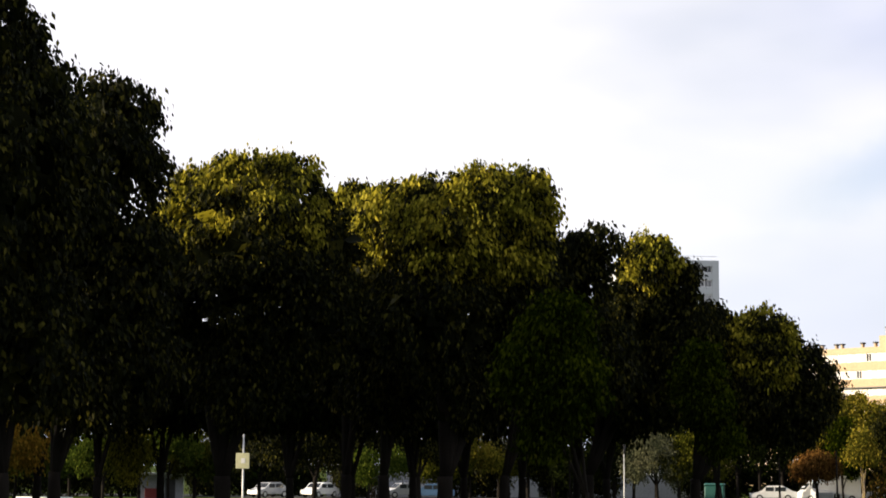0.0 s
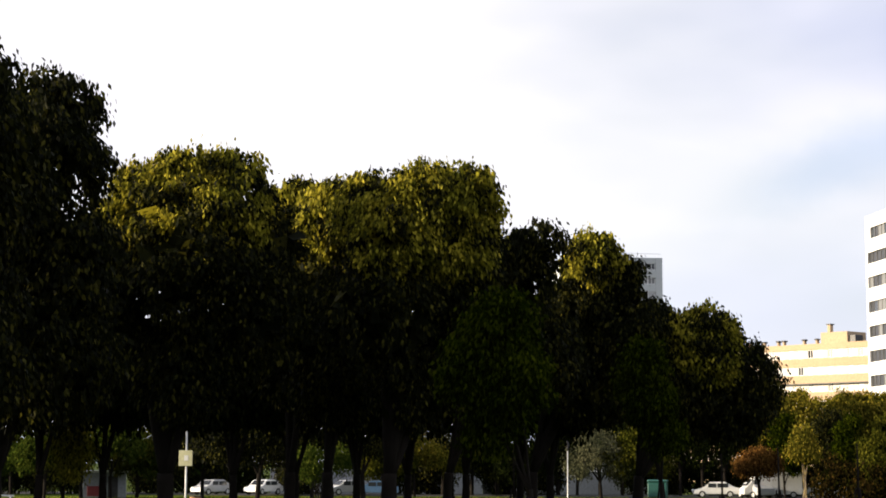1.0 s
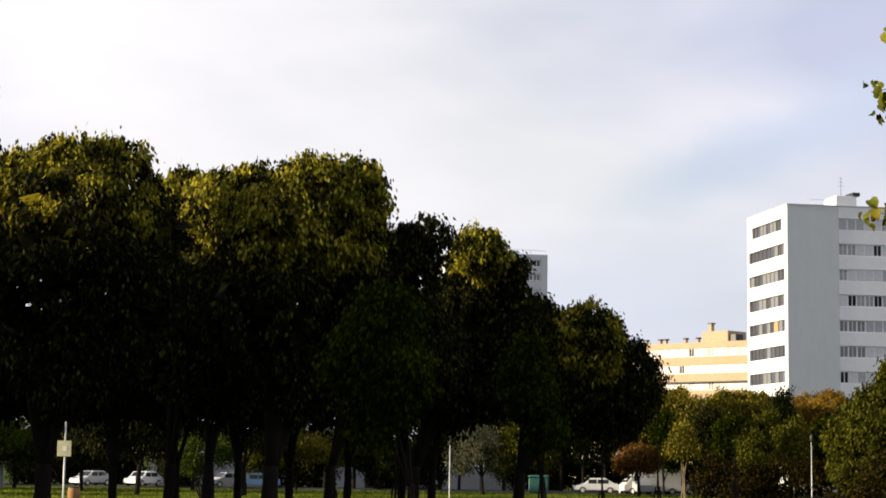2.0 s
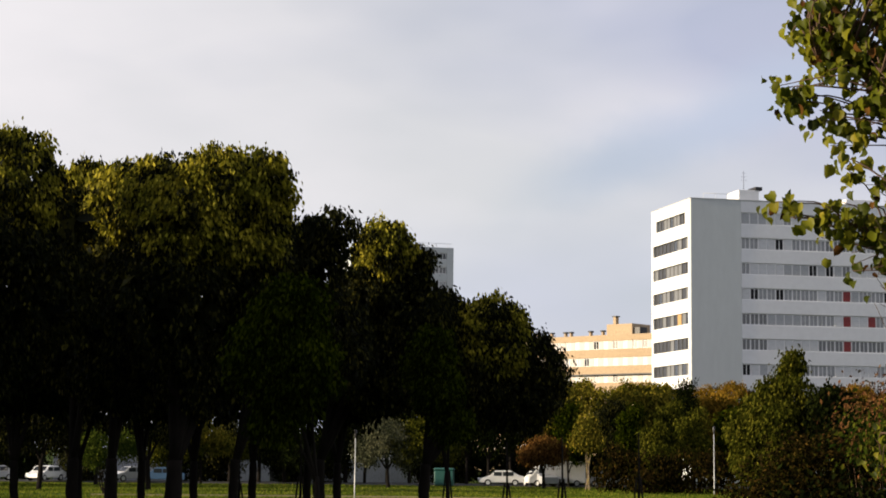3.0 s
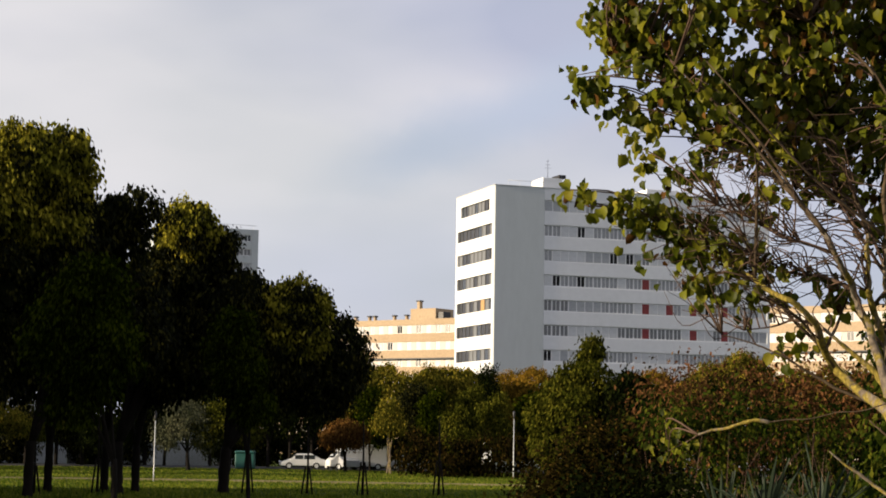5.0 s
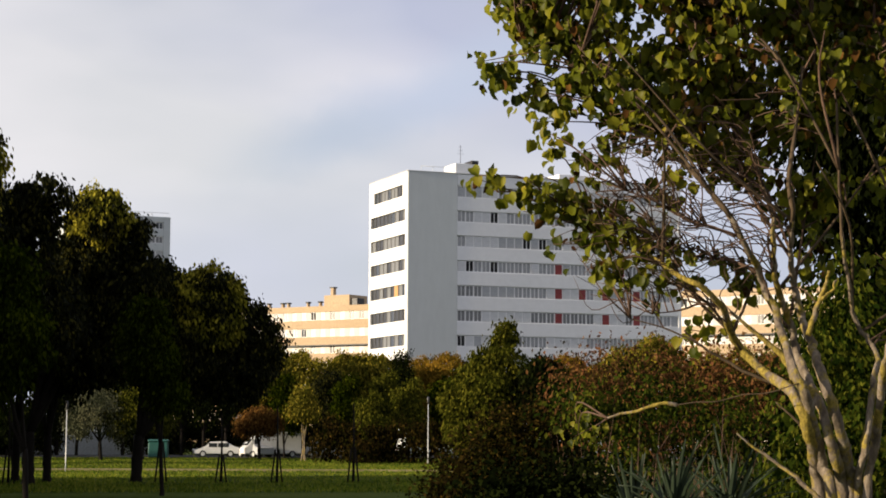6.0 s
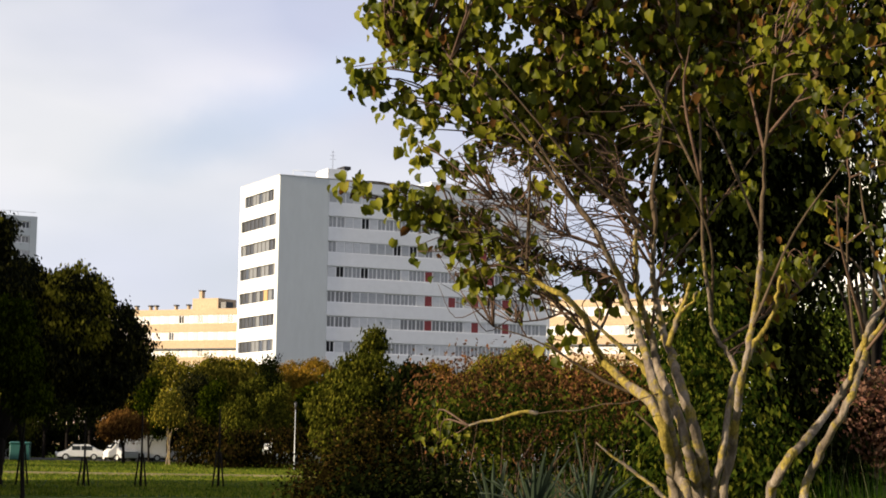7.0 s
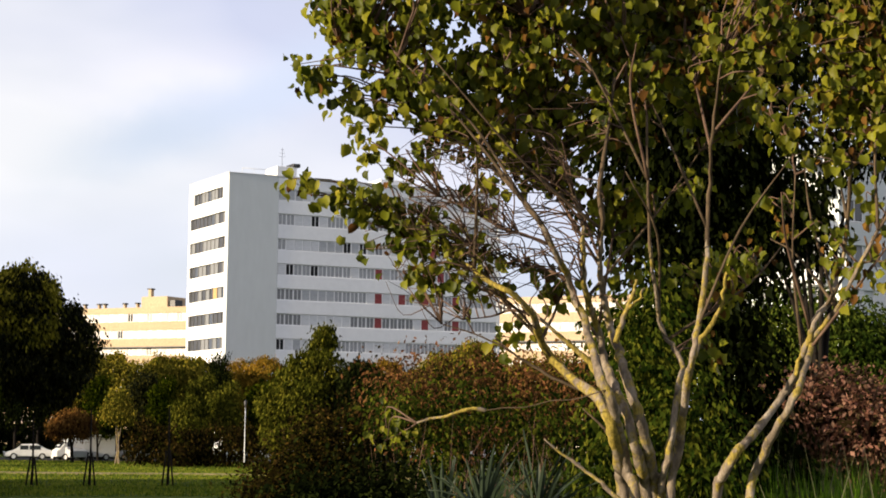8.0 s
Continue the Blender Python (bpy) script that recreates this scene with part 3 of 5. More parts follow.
# ---- the ochre apartment block behind ----
def ochre_block():
    p, q = Vector((-26, 323, 0)), Vector((74.4, 243.4, 0))
    L, H, D = (q - p).length, 22.6, 11.0
    turn = math.degrees(math.atan2(q.y - p.y, q.x - p.x))
    ob = thing("apartment_building", p, "long ochre and cream apartment block with roof chimneys", "apartment building", turn=turn)
    pitch, band, first = 2.75, 1.35, H - 2.35
    sills = [first - pitch * i for i in range(8)]
    part("core", box((0.3, 0.4, 0), (L - 0.3, D, H - 0.4)), ROOM_DARK, ob)
    edges = [H] + [z for s in sills for z in (s + band, s)] + [0.0]
    for i, (top, low) in enumerate(zip(edges[::2], edges[1::2])):
        part("spandrel", box((0, 0, low), (L, 0.45, top), 0.03), ORANGE_WALL, ob)
        if i == 2:
            part("ledge", box((-0.1, -0.7, low - 0.12), (L, 0.0, low + 0.06), 0.02), METAL_DARK, ob)
    part("side_wall", box((L - 0.28, 0.02, 0), (L + 0.02, D, H - 0.02), 0.02), ORANGE_WALL, ob)
    part("side_wall", box((-0.02, 0.02, 0), (0.28, D, H - 0.02), 0.02), ORANGE_WALL, ob)
    part("rear_wall", box((0.3, D - 0.3, 0), (L - 0.3, D - 0.002, H - 0.03)), ORANGE_WALL, ob)
    part("roof", box((0.02, 0.46, H - 0.4), (L - 0.3, D - 0.01, H - 0.1)), ROOF, ob)
    n = int(L / 2.0)
    w = L / n
    kit = window_meshes(w * 0.55, band)
    bm = bmesh.new()
    add_box(bm, (0, 0, 0), (w * 0.45, 0.22, band))
    panel = bpy.data.meshes.new("wall_panel")
    bm.to_mesh(panel)
    bm.free()
    panel.materials.append(CREAM_WALL)
    rnd = random.Random(11)
    for row, s in enumerate(sills[:5]):
        for k in range(n):
            o = part("wall_panel", panel, None, ob)
            o.location = (k * w, 0.12, s)
            fill = rnd.choice(("pale", "pale", "pale", "pale", "veil", "pane", "pale", "curtain", "dark", "dim"))
            add_window(ob, kit, (k * w + w * 0.45, 0.16, s), 0, fill)
    part("lower_wall", box((0.3, 0.3, 0), (L - 0.3, 0.42, sills[4] - 0.02)), CREAM_WALL, ob)
    # stair head with a tall flue, and rows of chimneys
    hut = part("roof_house", box((36.2, 2, H - 0.2), (41.5, 7, H + 1.9), 0.04), ORANGE_WALL, ob)
    part("flue", box((37.4, 2.2, H + 1.9), (38.0, 3.0, H + 3.1), 0.04), ORANGE_WALL, hut)
    part("flue_cap", box((37.25, 2.05, H + 3.1), (38.15, 3.15, H + 3.3), 0.03), METAL_DARK, hut)
    part("vent", box((41.6, 2.4, H - 0.1), (42.8, 4.4, H + 1.3), 0.04), METAL_DARK, ob)
    for x in (12, 15, 18.5, 21, 24, 27, 28.2, 32.4, 35.0, 46.8, 51, 78, 82, 93, 97, 104):
        if x < L:
            c = part("chimney", box((x + 0.08, 2.0, H - 0.2), (x + 0.44, 2.6, H + 0.72), 0.04), ORANGE_WALL, ob)
            part("cowl", box((x - 0.10, 1.85, H + 0.72), (x + 0.62, 2.75, H + 0.98), 0.08), METAL_DARK, c)


ochre_block()


def far_tower():
    d = 350
    p = polar(-7.18, d)
    ob = thing("tower_block", p, "tall pale grey tower block far behind the trees", "tower block", turn=22)
    L, D, H = 19.3, 14, 43.2
    part("core", box((0.3, 0.3, 0), (L - 0.3, D - 0.3, H - 0.2)), TOWER_WALL, ob)
    part("end_panel", box((L - 1.4, -0.02, 0), (L, D, H), 0.03), TOWER_WALL, ob)
    sills = [H - 2.4 - 2.8 * i for i in range(15)]
    edges = [H - 0.02] + [z for s in sills for z in (s + 1.3, s)] + [0.0]
    for top, low in zip(edges[::2], edges[1::2]):
        part("spandrel", box((0, 0, low), (L - 1.41, 0.34, top), 0.02), TOWER_WALL, ob)
    kit = window_meshes(1.45, 1.3)
    rnd = random.Random(5)
    for s in sills[:8]:
        for k in range(12):
            add_window(ob, kit, (0.3 + k * 1.46, 0.12, s), 0, rnd.choice(("curtain", "grey", "pane")))
    part("roof_rail", tube([(0.3, 0.4, H + 0.8), (L - 0.3, 0.4, H + 0.8)], [0.04, 0.04], 5), METAL_PALE, ob)
    for x in range(0, 20, 3):
        part("rail_post", tube([(0.3 + x, 0.4, H - 0.1), (0.3 + x, 0.4, H + 0.8)], [0.03, 0.03], 5), METAL_PALE, ob)


far_tower()


def right_block():
    """Its sunlit end, banded with white balconies, faces the lawn; the long front lies in shade, deepened by its grey
    colour.
    """
    ob = thing("apartment_building", polar(22.5, 118), "white apartment block with balcony bands behind the trees", "apartment building", turn=20)
    L, D, H = 22, 12, 21.5
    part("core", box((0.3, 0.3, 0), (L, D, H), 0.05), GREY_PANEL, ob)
    part("roof", box((0.1, 0.1, H), (L + 0.1, D + 0.1, H + 0.25), 0.03), ROOF, ob)
    kit = window_meshes(1.5, 1.5)
    rnd = random.Random(3)
    for i in range(7):
        z = 1.2 + 2.9 * i
        part("balcony", box((-0.9, 0.4, z), (0.298, D - 0.4, z + 1.2), 0.03), WHITE_WALL, ob)
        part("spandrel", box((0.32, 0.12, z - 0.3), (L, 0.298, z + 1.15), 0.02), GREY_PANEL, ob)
        for k in range(9):
            add_window(ob, kit, (0.8 + k * 2.3, 0.19, z + 1.2), 0, rnd.choice(("curtain", "pale", "pane")))
        for k in range(4):
            add_window(ob, kit, (0.2, 3.0 + k * 2.6, z + 1.25), -90, rnd.choice(("dim", "curtain", "pane")))


right_block()


# ---- the park trees, from the nearest of the row to the farthest ----
ROW = "row of park trees"
PARK = "broad park tree with a dense dark crown of drooping leaves"
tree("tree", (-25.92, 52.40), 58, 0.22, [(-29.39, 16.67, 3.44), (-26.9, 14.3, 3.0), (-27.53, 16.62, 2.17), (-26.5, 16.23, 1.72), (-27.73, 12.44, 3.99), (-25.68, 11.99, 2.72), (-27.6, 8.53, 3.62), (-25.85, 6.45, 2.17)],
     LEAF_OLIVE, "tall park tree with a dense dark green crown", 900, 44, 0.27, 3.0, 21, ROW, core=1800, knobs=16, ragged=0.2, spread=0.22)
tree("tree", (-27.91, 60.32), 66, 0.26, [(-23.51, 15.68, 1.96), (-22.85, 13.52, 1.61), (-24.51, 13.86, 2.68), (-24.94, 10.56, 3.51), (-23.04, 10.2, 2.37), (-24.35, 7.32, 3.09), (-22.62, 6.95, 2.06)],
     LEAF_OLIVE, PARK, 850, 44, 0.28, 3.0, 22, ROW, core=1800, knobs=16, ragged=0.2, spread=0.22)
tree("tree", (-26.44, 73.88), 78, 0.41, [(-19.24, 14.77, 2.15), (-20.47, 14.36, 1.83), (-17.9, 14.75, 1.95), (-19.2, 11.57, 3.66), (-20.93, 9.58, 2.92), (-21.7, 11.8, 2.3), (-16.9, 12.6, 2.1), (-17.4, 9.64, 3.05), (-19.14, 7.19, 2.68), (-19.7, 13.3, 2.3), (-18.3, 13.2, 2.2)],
     LEAF_OLIVE, "broad park tree with sunlight coloured into the upper boughs", 1000, 52, 0.27, 2.8, 23, ROW, lit_lobes=(0, 1, 2, 9, 10), knobs=16, ragged=0.2, spread=0.22)
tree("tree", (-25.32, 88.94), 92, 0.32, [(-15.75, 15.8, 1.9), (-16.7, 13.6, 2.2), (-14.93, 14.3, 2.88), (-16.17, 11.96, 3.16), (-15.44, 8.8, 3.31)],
     LEAF_OLIVE, PARK, 700, 40, 0.32, 2.8, 24, ROW, lit_lobes=(0, 2), knobs=16, ragged=0.2, spread=0.22)
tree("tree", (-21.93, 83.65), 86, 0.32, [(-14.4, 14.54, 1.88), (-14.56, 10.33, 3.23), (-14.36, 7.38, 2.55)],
     LEAF_OLIVE, PARK, 650, 42, 0.31, 2.8, 25, ROW, lit_lobes=(0,), knobs=16, ragged=0.2, spread=0.22)
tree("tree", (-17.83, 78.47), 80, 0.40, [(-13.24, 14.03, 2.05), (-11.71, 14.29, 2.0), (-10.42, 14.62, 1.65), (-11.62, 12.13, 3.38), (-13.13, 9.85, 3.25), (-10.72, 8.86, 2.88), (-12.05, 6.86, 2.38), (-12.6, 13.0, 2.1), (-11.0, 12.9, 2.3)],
     LEAF_OLIVE, "broad olive park tree with sunlight coloured into the upper boughs", 1000, 52, 0.27, 2.8, 26, ROW, lit_lobes=(0, 1, 2, 7, 8), knobs=16, ragged=0.2, spread=0.22)
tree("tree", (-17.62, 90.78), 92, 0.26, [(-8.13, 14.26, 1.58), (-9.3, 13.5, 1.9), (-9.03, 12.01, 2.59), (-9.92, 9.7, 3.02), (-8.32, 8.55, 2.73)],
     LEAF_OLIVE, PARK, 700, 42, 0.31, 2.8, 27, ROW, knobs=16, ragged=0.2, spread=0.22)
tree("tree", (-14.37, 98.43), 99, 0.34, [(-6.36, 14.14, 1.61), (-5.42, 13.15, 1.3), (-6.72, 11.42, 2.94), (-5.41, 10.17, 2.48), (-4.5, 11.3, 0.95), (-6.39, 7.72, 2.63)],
     LEAF_OLIVE, "broad dark park tree with some boughs coloured as sunlit", 850, 48, 0.28, 2.8, 28, ROW, lit_lobes=(0,), knobs=16, ragged=0.2, spread=0.22)
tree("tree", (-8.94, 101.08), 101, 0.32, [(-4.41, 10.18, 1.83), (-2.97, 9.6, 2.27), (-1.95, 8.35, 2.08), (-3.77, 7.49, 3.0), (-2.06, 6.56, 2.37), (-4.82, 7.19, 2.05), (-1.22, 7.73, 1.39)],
     LEAF_OLIVE, "rounded park tree at the end of the row, partly coloured as sunlit", 900, 48, 0.27, 2.6, 29, ROW, lit_lobes=(0, 1), knobs=16, ragged=0.2, spread=0.22)
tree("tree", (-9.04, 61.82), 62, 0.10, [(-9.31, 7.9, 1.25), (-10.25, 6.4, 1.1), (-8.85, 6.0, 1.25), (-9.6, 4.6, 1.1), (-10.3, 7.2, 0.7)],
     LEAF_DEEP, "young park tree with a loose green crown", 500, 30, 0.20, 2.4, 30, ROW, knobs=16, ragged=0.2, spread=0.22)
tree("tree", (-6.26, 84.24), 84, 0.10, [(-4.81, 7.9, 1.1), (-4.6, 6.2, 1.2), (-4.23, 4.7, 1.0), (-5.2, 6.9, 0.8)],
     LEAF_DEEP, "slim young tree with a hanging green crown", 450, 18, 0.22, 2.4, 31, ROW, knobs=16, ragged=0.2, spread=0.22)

# unseen trees, added to the side to shade the row in the low sun
for i, (x, y, top) in enumerate(((-60, 30, 25), (-63, 41, 26), (-59, 51, 25), (-64, 60, 21.5), (-60, 69, 21), (-63, 78, 19.5), (-60, 88, 16))):
    d, az = math.hypot(x, y), math.degrees(math.atan2(x, y))
    k = math.degrees(1 / d)
    tree("tree", (x, y), d, 0.4, [(az, top - 4, 4.0), (az - 3.2 * k, top - 6.5, 3.8), (az + 3.2 * k, top - 6, 3.8), (az, top - 9.5, 5.2), (az, 7, 4.6)],
         LEAF_OLIVE, PARK, 700, 16, 0.5, 3.0, 130 + i, ROW, core=900)
# two lower unseen trees, added to shade the far lawn
for i, (x, y) in enumerate(((-76, 99), (-84, 123))):
    d, az = math.hypot(x, y), math.degrees(math.atan2(x, y))
    k = math.degrees(1 / d)
    tree("tree", (x, y), d, 0.3, [(az, 7, 3.0), (az - 3 * k, 6, 3.0), (az + 3 * k, 6, 3.0), (az, 4.5, 3.0)], LEAF_OLIVE, PARK, 500, 14, 0.5, 2.6, 140 + i, ROW, core=600)
# a second row behind the first, its shade put into darker leaves
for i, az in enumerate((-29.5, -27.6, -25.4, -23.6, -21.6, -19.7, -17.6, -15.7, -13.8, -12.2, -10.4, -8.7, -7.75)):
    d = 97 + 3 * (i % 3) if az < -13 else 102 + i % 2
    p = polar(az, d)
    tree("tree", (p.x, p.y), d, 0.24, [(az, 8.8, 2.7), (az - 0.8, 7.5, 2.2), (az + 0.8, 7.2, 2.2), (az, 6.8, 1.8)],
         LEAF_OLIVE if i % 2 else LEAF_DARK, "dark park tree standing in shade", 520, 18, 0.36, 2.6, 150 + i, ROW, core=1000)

# small trees further back under the row
BACK = "small trees behind the row"
tree("tree", (-38.95, 92.61), 100, 0.12, [(-22.58, 4.24, 1.12), (-22.65, 3.32, 0.94)], LEAF_GOLD, "small yellow-leaved tree on the lawn", 260, 16, 0.20, 1.8, 41, BACK, core=60)
tree("tree", (-37.38, 76.85), 85, 0.10, [(-25.8, 4.06, 0.9)], LEAF_RUST, "small ochre-leaved tree on the lawn", 200, 16, 0.18, 1.8, 42, BACK, core=40)
tree("tree", (-33.68, 126.05), 130, 0.10, [(-15.27, 3.21, 1.06), (-14.35, 3.42, 0.89)], LEAF_GREEN, "fresh green bushy tree with several stems", 300, 18, 0.18, 1.2, 43, BACK, core=60, stems=3)
tree("tree", (-17.22, 159.55), 160, 0.16, [(-6.2, 4.23, 2.1), (-6.72, 3.48, 1.6), (-5.67, 3.36, 1.6)], LEAF_GREY, "grey-green olive-like tree with a spreading crown", 260, 26, 0.22, 1.8, 44, BACK, core=60, knobs=14, ragged=0.5)
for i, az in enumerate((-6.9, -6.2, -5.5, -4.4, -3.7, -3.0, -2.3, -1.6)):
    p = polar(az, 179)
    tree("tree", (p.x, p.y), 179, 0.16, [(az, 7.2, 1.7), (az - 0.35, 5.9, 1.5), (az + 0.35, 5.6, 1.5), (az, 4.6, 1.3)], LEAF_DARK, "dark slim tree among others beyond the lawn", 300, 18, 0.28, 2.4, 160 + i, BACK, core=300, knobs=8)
tree("tree", (-3.70, 165.43), 165, 0.15, [(-1.31, 3.5, 1.15), (-0.95, 3.3, 0.9), (-1.65, 3.2, 0.85)], LEAF_SEAR, "small tree with dull brown autumn leaves", 380, 18, 0.26, 1.6, 45, BACK, core=90)
tree("tree", (0.28, 160.48), 160, 0.12, [(0.06, 5.3, 0.8), (-0.13, 4.4, 0.65), (0.24, 4.3, 0.7), (0.05, 6.1, 0.5)], LEAF_BELT, "slender weeping tree with pale stems", 260, 20, 0.24, 2.8, 46, BACK, core=40, bark=BARK_PALE, stems=3, droop=2.0)
rnd = random.Random(77)
for i, az in enumerate((-27.2, -26.3, -25.3, -24.4, -23.4, -22.3, -21.4, -20.6, -19.6, -18.6, -17.7, -16.9, -16.0, -15.2, -13.6, -12.9, -12.0, -11.1, -10.2, -9.4, -8.4, -7.5, -4.9)):
    d = rnd.uniform(142, 166) if az < -13 else rnd.uniform(172, 182) if az < -5 else rnd.uniform(157, 163)
    p = polar(az, d)
    z = rnd.uniform(4.0, 5.4) if az < -13 else rnd.uniform(3.3, 4.6)
    tree("tree", (p.x, p.y), d, rnd.uniform(0.12, 0.22), [(az, z + 0.6, 1.9), (az - 0.6, z - 0.6, rnd.uniform(1.2, 1.7)), (az + 0.6, z - 0.4, rnd.uniform(1.2, 1.6))],
         rnd.choice((LEAF_DARK, LEAF_BELT, LEAF_SPRING, LEAF_OLIVE, LEAF_GREEN)), "slim tree among others in the shaded park", 300, 16, 0.28, 2.4, 60 + i, BACK, core=160, knobs=6)

# belt of trees in front of the apartment blocks
BELT = "belt of trees before the blocks"
OLIVE = "olive and yellow autumn tree in a dense belt"
for i, (d, foot, mat, lobes, label) in enumerate((
    (178, (-0.24, 178.48), LEAF_BELT, [(-0.84, 7.79, 2.5), (0.05, 7.83, 2.5), (0.59, 6.2, 2.78), (-0.65, 5.04, 2.5)], OLIVE),
    (182, (4.26, 182.43), LEAF_BELT, [(1.29, 8.0, 2.39), (2.01, 8.03, 2.27), (1.48, 5.18, 2.84)], OLIVE),
    (186, (8.39, 186.29), LEAF_BELT, [(2.54, 8.16, 2.21), (3.08, 6.46, 2.62), (2.02, 5.25, 2.62)], OLIVE),
    (190, (13.86, 189.97), LEAF_RUST, [(3.79, 8.03, 2.49), (4.59, 8.37, 2.38), (4.15, 5.4, 2.97)], "golden orange autumn tree before the white block"),
    (192, (28.68, 190.32), LEAF_RUST, [(8.39, 8.0, 2.7), (9.26, 7.44, 2.4), (7.6, 7.6, 2.4)], "golden orange autumn tree before the white block"),
    (150, (27.81, 147.88), LEAF_BELT, [(10.13, 7.49, 2.25), (11.0, 8.34, 2.16), (11.52, 8.45, 1.59), (9.61, 6.09, 2.34)], "rounded olive tree with ochre tips"),
    (120, (13.19, 119.75), LEAF_SPRING, [(6.42, 9.5, 0.55), (6.38, 8.7, 0.9), (6.5, 7.3, 1.3), (5.75, 7.3, 0.9), (5.56, 6.3, 1.4), (5.03, 4.9, 1.5), (6.97, 5.3, 1.7), (6.0, 5.2, 1.9), (5.75, 3.2, 2.6)], "tall pointed green tree before the white block"),
    (118, (15.85, 117.41), LEAF_DARK, [(7.59, 6.53, 1.25), (7.5, 5.07, 1.66), (8.3, 4.4, 1.8)], "dark green tree beside a taller one"),
    (160, (37.0, 155.6), LEAF_BELT, [(12.3, 7.0, 2.0), (13.0, 7.5, 2.4), (13.9, 7.6, 2.4), (14.8, 7.3, 2.6), (13.4, 5.2, 2.8)], OLIVE),
)):
    tree("tree", foot, d, 0.2, lobes, mat, label, 620, 34, 0.30, 2.0, 90 + i, BELT, core=260, knobs=16, spread=0.26, ragged=0.35)
tree("cypress", (9.56, 170.21), 170, 0.12, [(3.17, 9.1, 0.69), (3.18, 7.77, 0.8), (3.19, 6.19, 0.85), (3.19, 4.5, 0.9)], LEAF_DARK, "narrow dark cypress in the tree belt", 300, 18, 0.24, 1.2, 110, droop=-0.8, category="cypress", core=60)
tree("bush", (4.91, 150.40), 150, 0.1, [(0.97, 2.05, 1.88), (1.86, 1.62, 2.11), (2.74, 1.7, 1.9), (3.27, 1.9, 1.88), (4.0, 1.8, 1.9), (4.8, 1.9, 1.9)], LEAF_BROWN, "dense brownish hedge at the lawn's edge", 500, 20, 0.3, 0.6, 111, category="bush", core=150, knobs=8)
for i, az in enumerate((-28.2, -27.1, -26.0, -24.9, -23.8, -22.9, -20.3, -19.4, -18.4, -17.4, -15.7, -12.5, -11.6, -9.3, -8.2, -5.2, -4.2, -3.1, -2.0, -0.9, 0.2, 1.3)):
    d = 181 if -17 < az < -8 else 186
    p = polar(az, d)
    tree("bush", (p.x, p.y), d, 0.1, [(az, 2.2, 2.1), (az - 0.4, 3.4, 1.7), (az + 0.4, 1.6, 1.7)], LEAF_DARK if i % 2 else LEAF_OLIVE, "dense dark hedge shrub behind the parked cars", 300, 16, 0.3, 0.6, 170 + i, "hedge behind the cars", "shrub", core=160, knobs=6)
for i, (az, d, z, mat) in enumerate(((2.2, 158, 3.0, LEAF_SPRING), (3.4, 160, 4.2, LEAF_SPRING), (4.6, 162, 4.6, LEAF_DEEP), (1.5, 164, 4.6, LEAF_DEEP), (0.9, 168, 5.2, LEAF_OLIVE), (2.7, 166, 5.0, LEAF_SPRING), (-0.5, 168, 5.0, LEAF_DEEP))):
    p = polar(az, d)
    tree("tree", (p.x, p.y), d, 0.1, [(az, z, 1.3), (az + 0.25, z - 1.5, 1.1), (az - 0.2, z + 1.5, 0.8), (az + 0.1, z + 2.4, 0.45)], mat, "slim mixed tree before the belt", 320, 18, 0.3, 1.4, 190 + i, BELT, core=100, knobs=8, ragged=0.5)


# ---- planting round the viewer ----
SHRUBS = "shrubs round the judas tree"
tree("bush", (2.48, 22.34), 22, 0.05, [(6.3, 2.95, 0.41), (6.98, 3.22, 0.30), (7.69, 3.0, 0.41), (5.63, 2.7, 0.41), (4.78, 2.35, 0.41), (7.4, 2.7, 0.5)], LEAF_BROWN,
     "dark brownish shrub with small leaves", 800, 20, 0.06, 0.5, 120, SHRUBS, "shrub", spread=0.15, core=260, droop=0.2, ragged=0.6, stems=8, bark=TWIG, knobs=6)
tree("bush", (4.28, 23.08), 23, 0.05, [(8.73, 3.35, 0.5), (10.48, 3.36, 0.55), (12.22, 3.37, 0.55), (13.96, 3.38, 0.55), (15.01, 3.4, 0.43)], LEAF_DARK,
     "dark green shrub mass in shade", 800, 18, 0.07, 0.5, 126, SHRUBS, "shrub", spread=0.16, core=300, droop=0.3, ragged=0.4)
tree("bush", (3.91, 18.06), 18, 0.03, [(8.55, 3.7, 0.25), (9.76, 3.78, 0.25), (11.15, 3.82, 0.23), (12.55, 3.75, 0.28), (13.76, 3.7, 0.31), (14.63, 3.76, 0.25), (13.25, 3.41, 0.28), (11.52, 3.38, 0.25), (9.9, 3.35, 0.3)], LEAF_RED,
     "russet shrub with thin stems and dry leaves", 620, 14, 0.048, 0.5, 121, SHRUBS, "shrub", spread=0.12, core=0, droop=0.5, stems=9, ragged=0.6, bark=TWIG)
tree("bush", (3.1, 16.6), 17, 0.03, [(8.6, 3.45, 0.2), (9.6, 3.35, 0.2), (10.6, 3.5, 0.2), (12.0, 3.45, 0.2), (13.2, 3.4, 0.2), (12.9, 3.1, 0.25), (10.2, 3.05, 0.25)], LEAF_SHRUB,
     "olive and brown shrub with loose twigs", 420, 12, 0.055, 0.5, 127, SHRUBS, "shrub", spread=0.12, core=0, droop=0.5, stems=6, ragged=0.6, bark=TWIG)
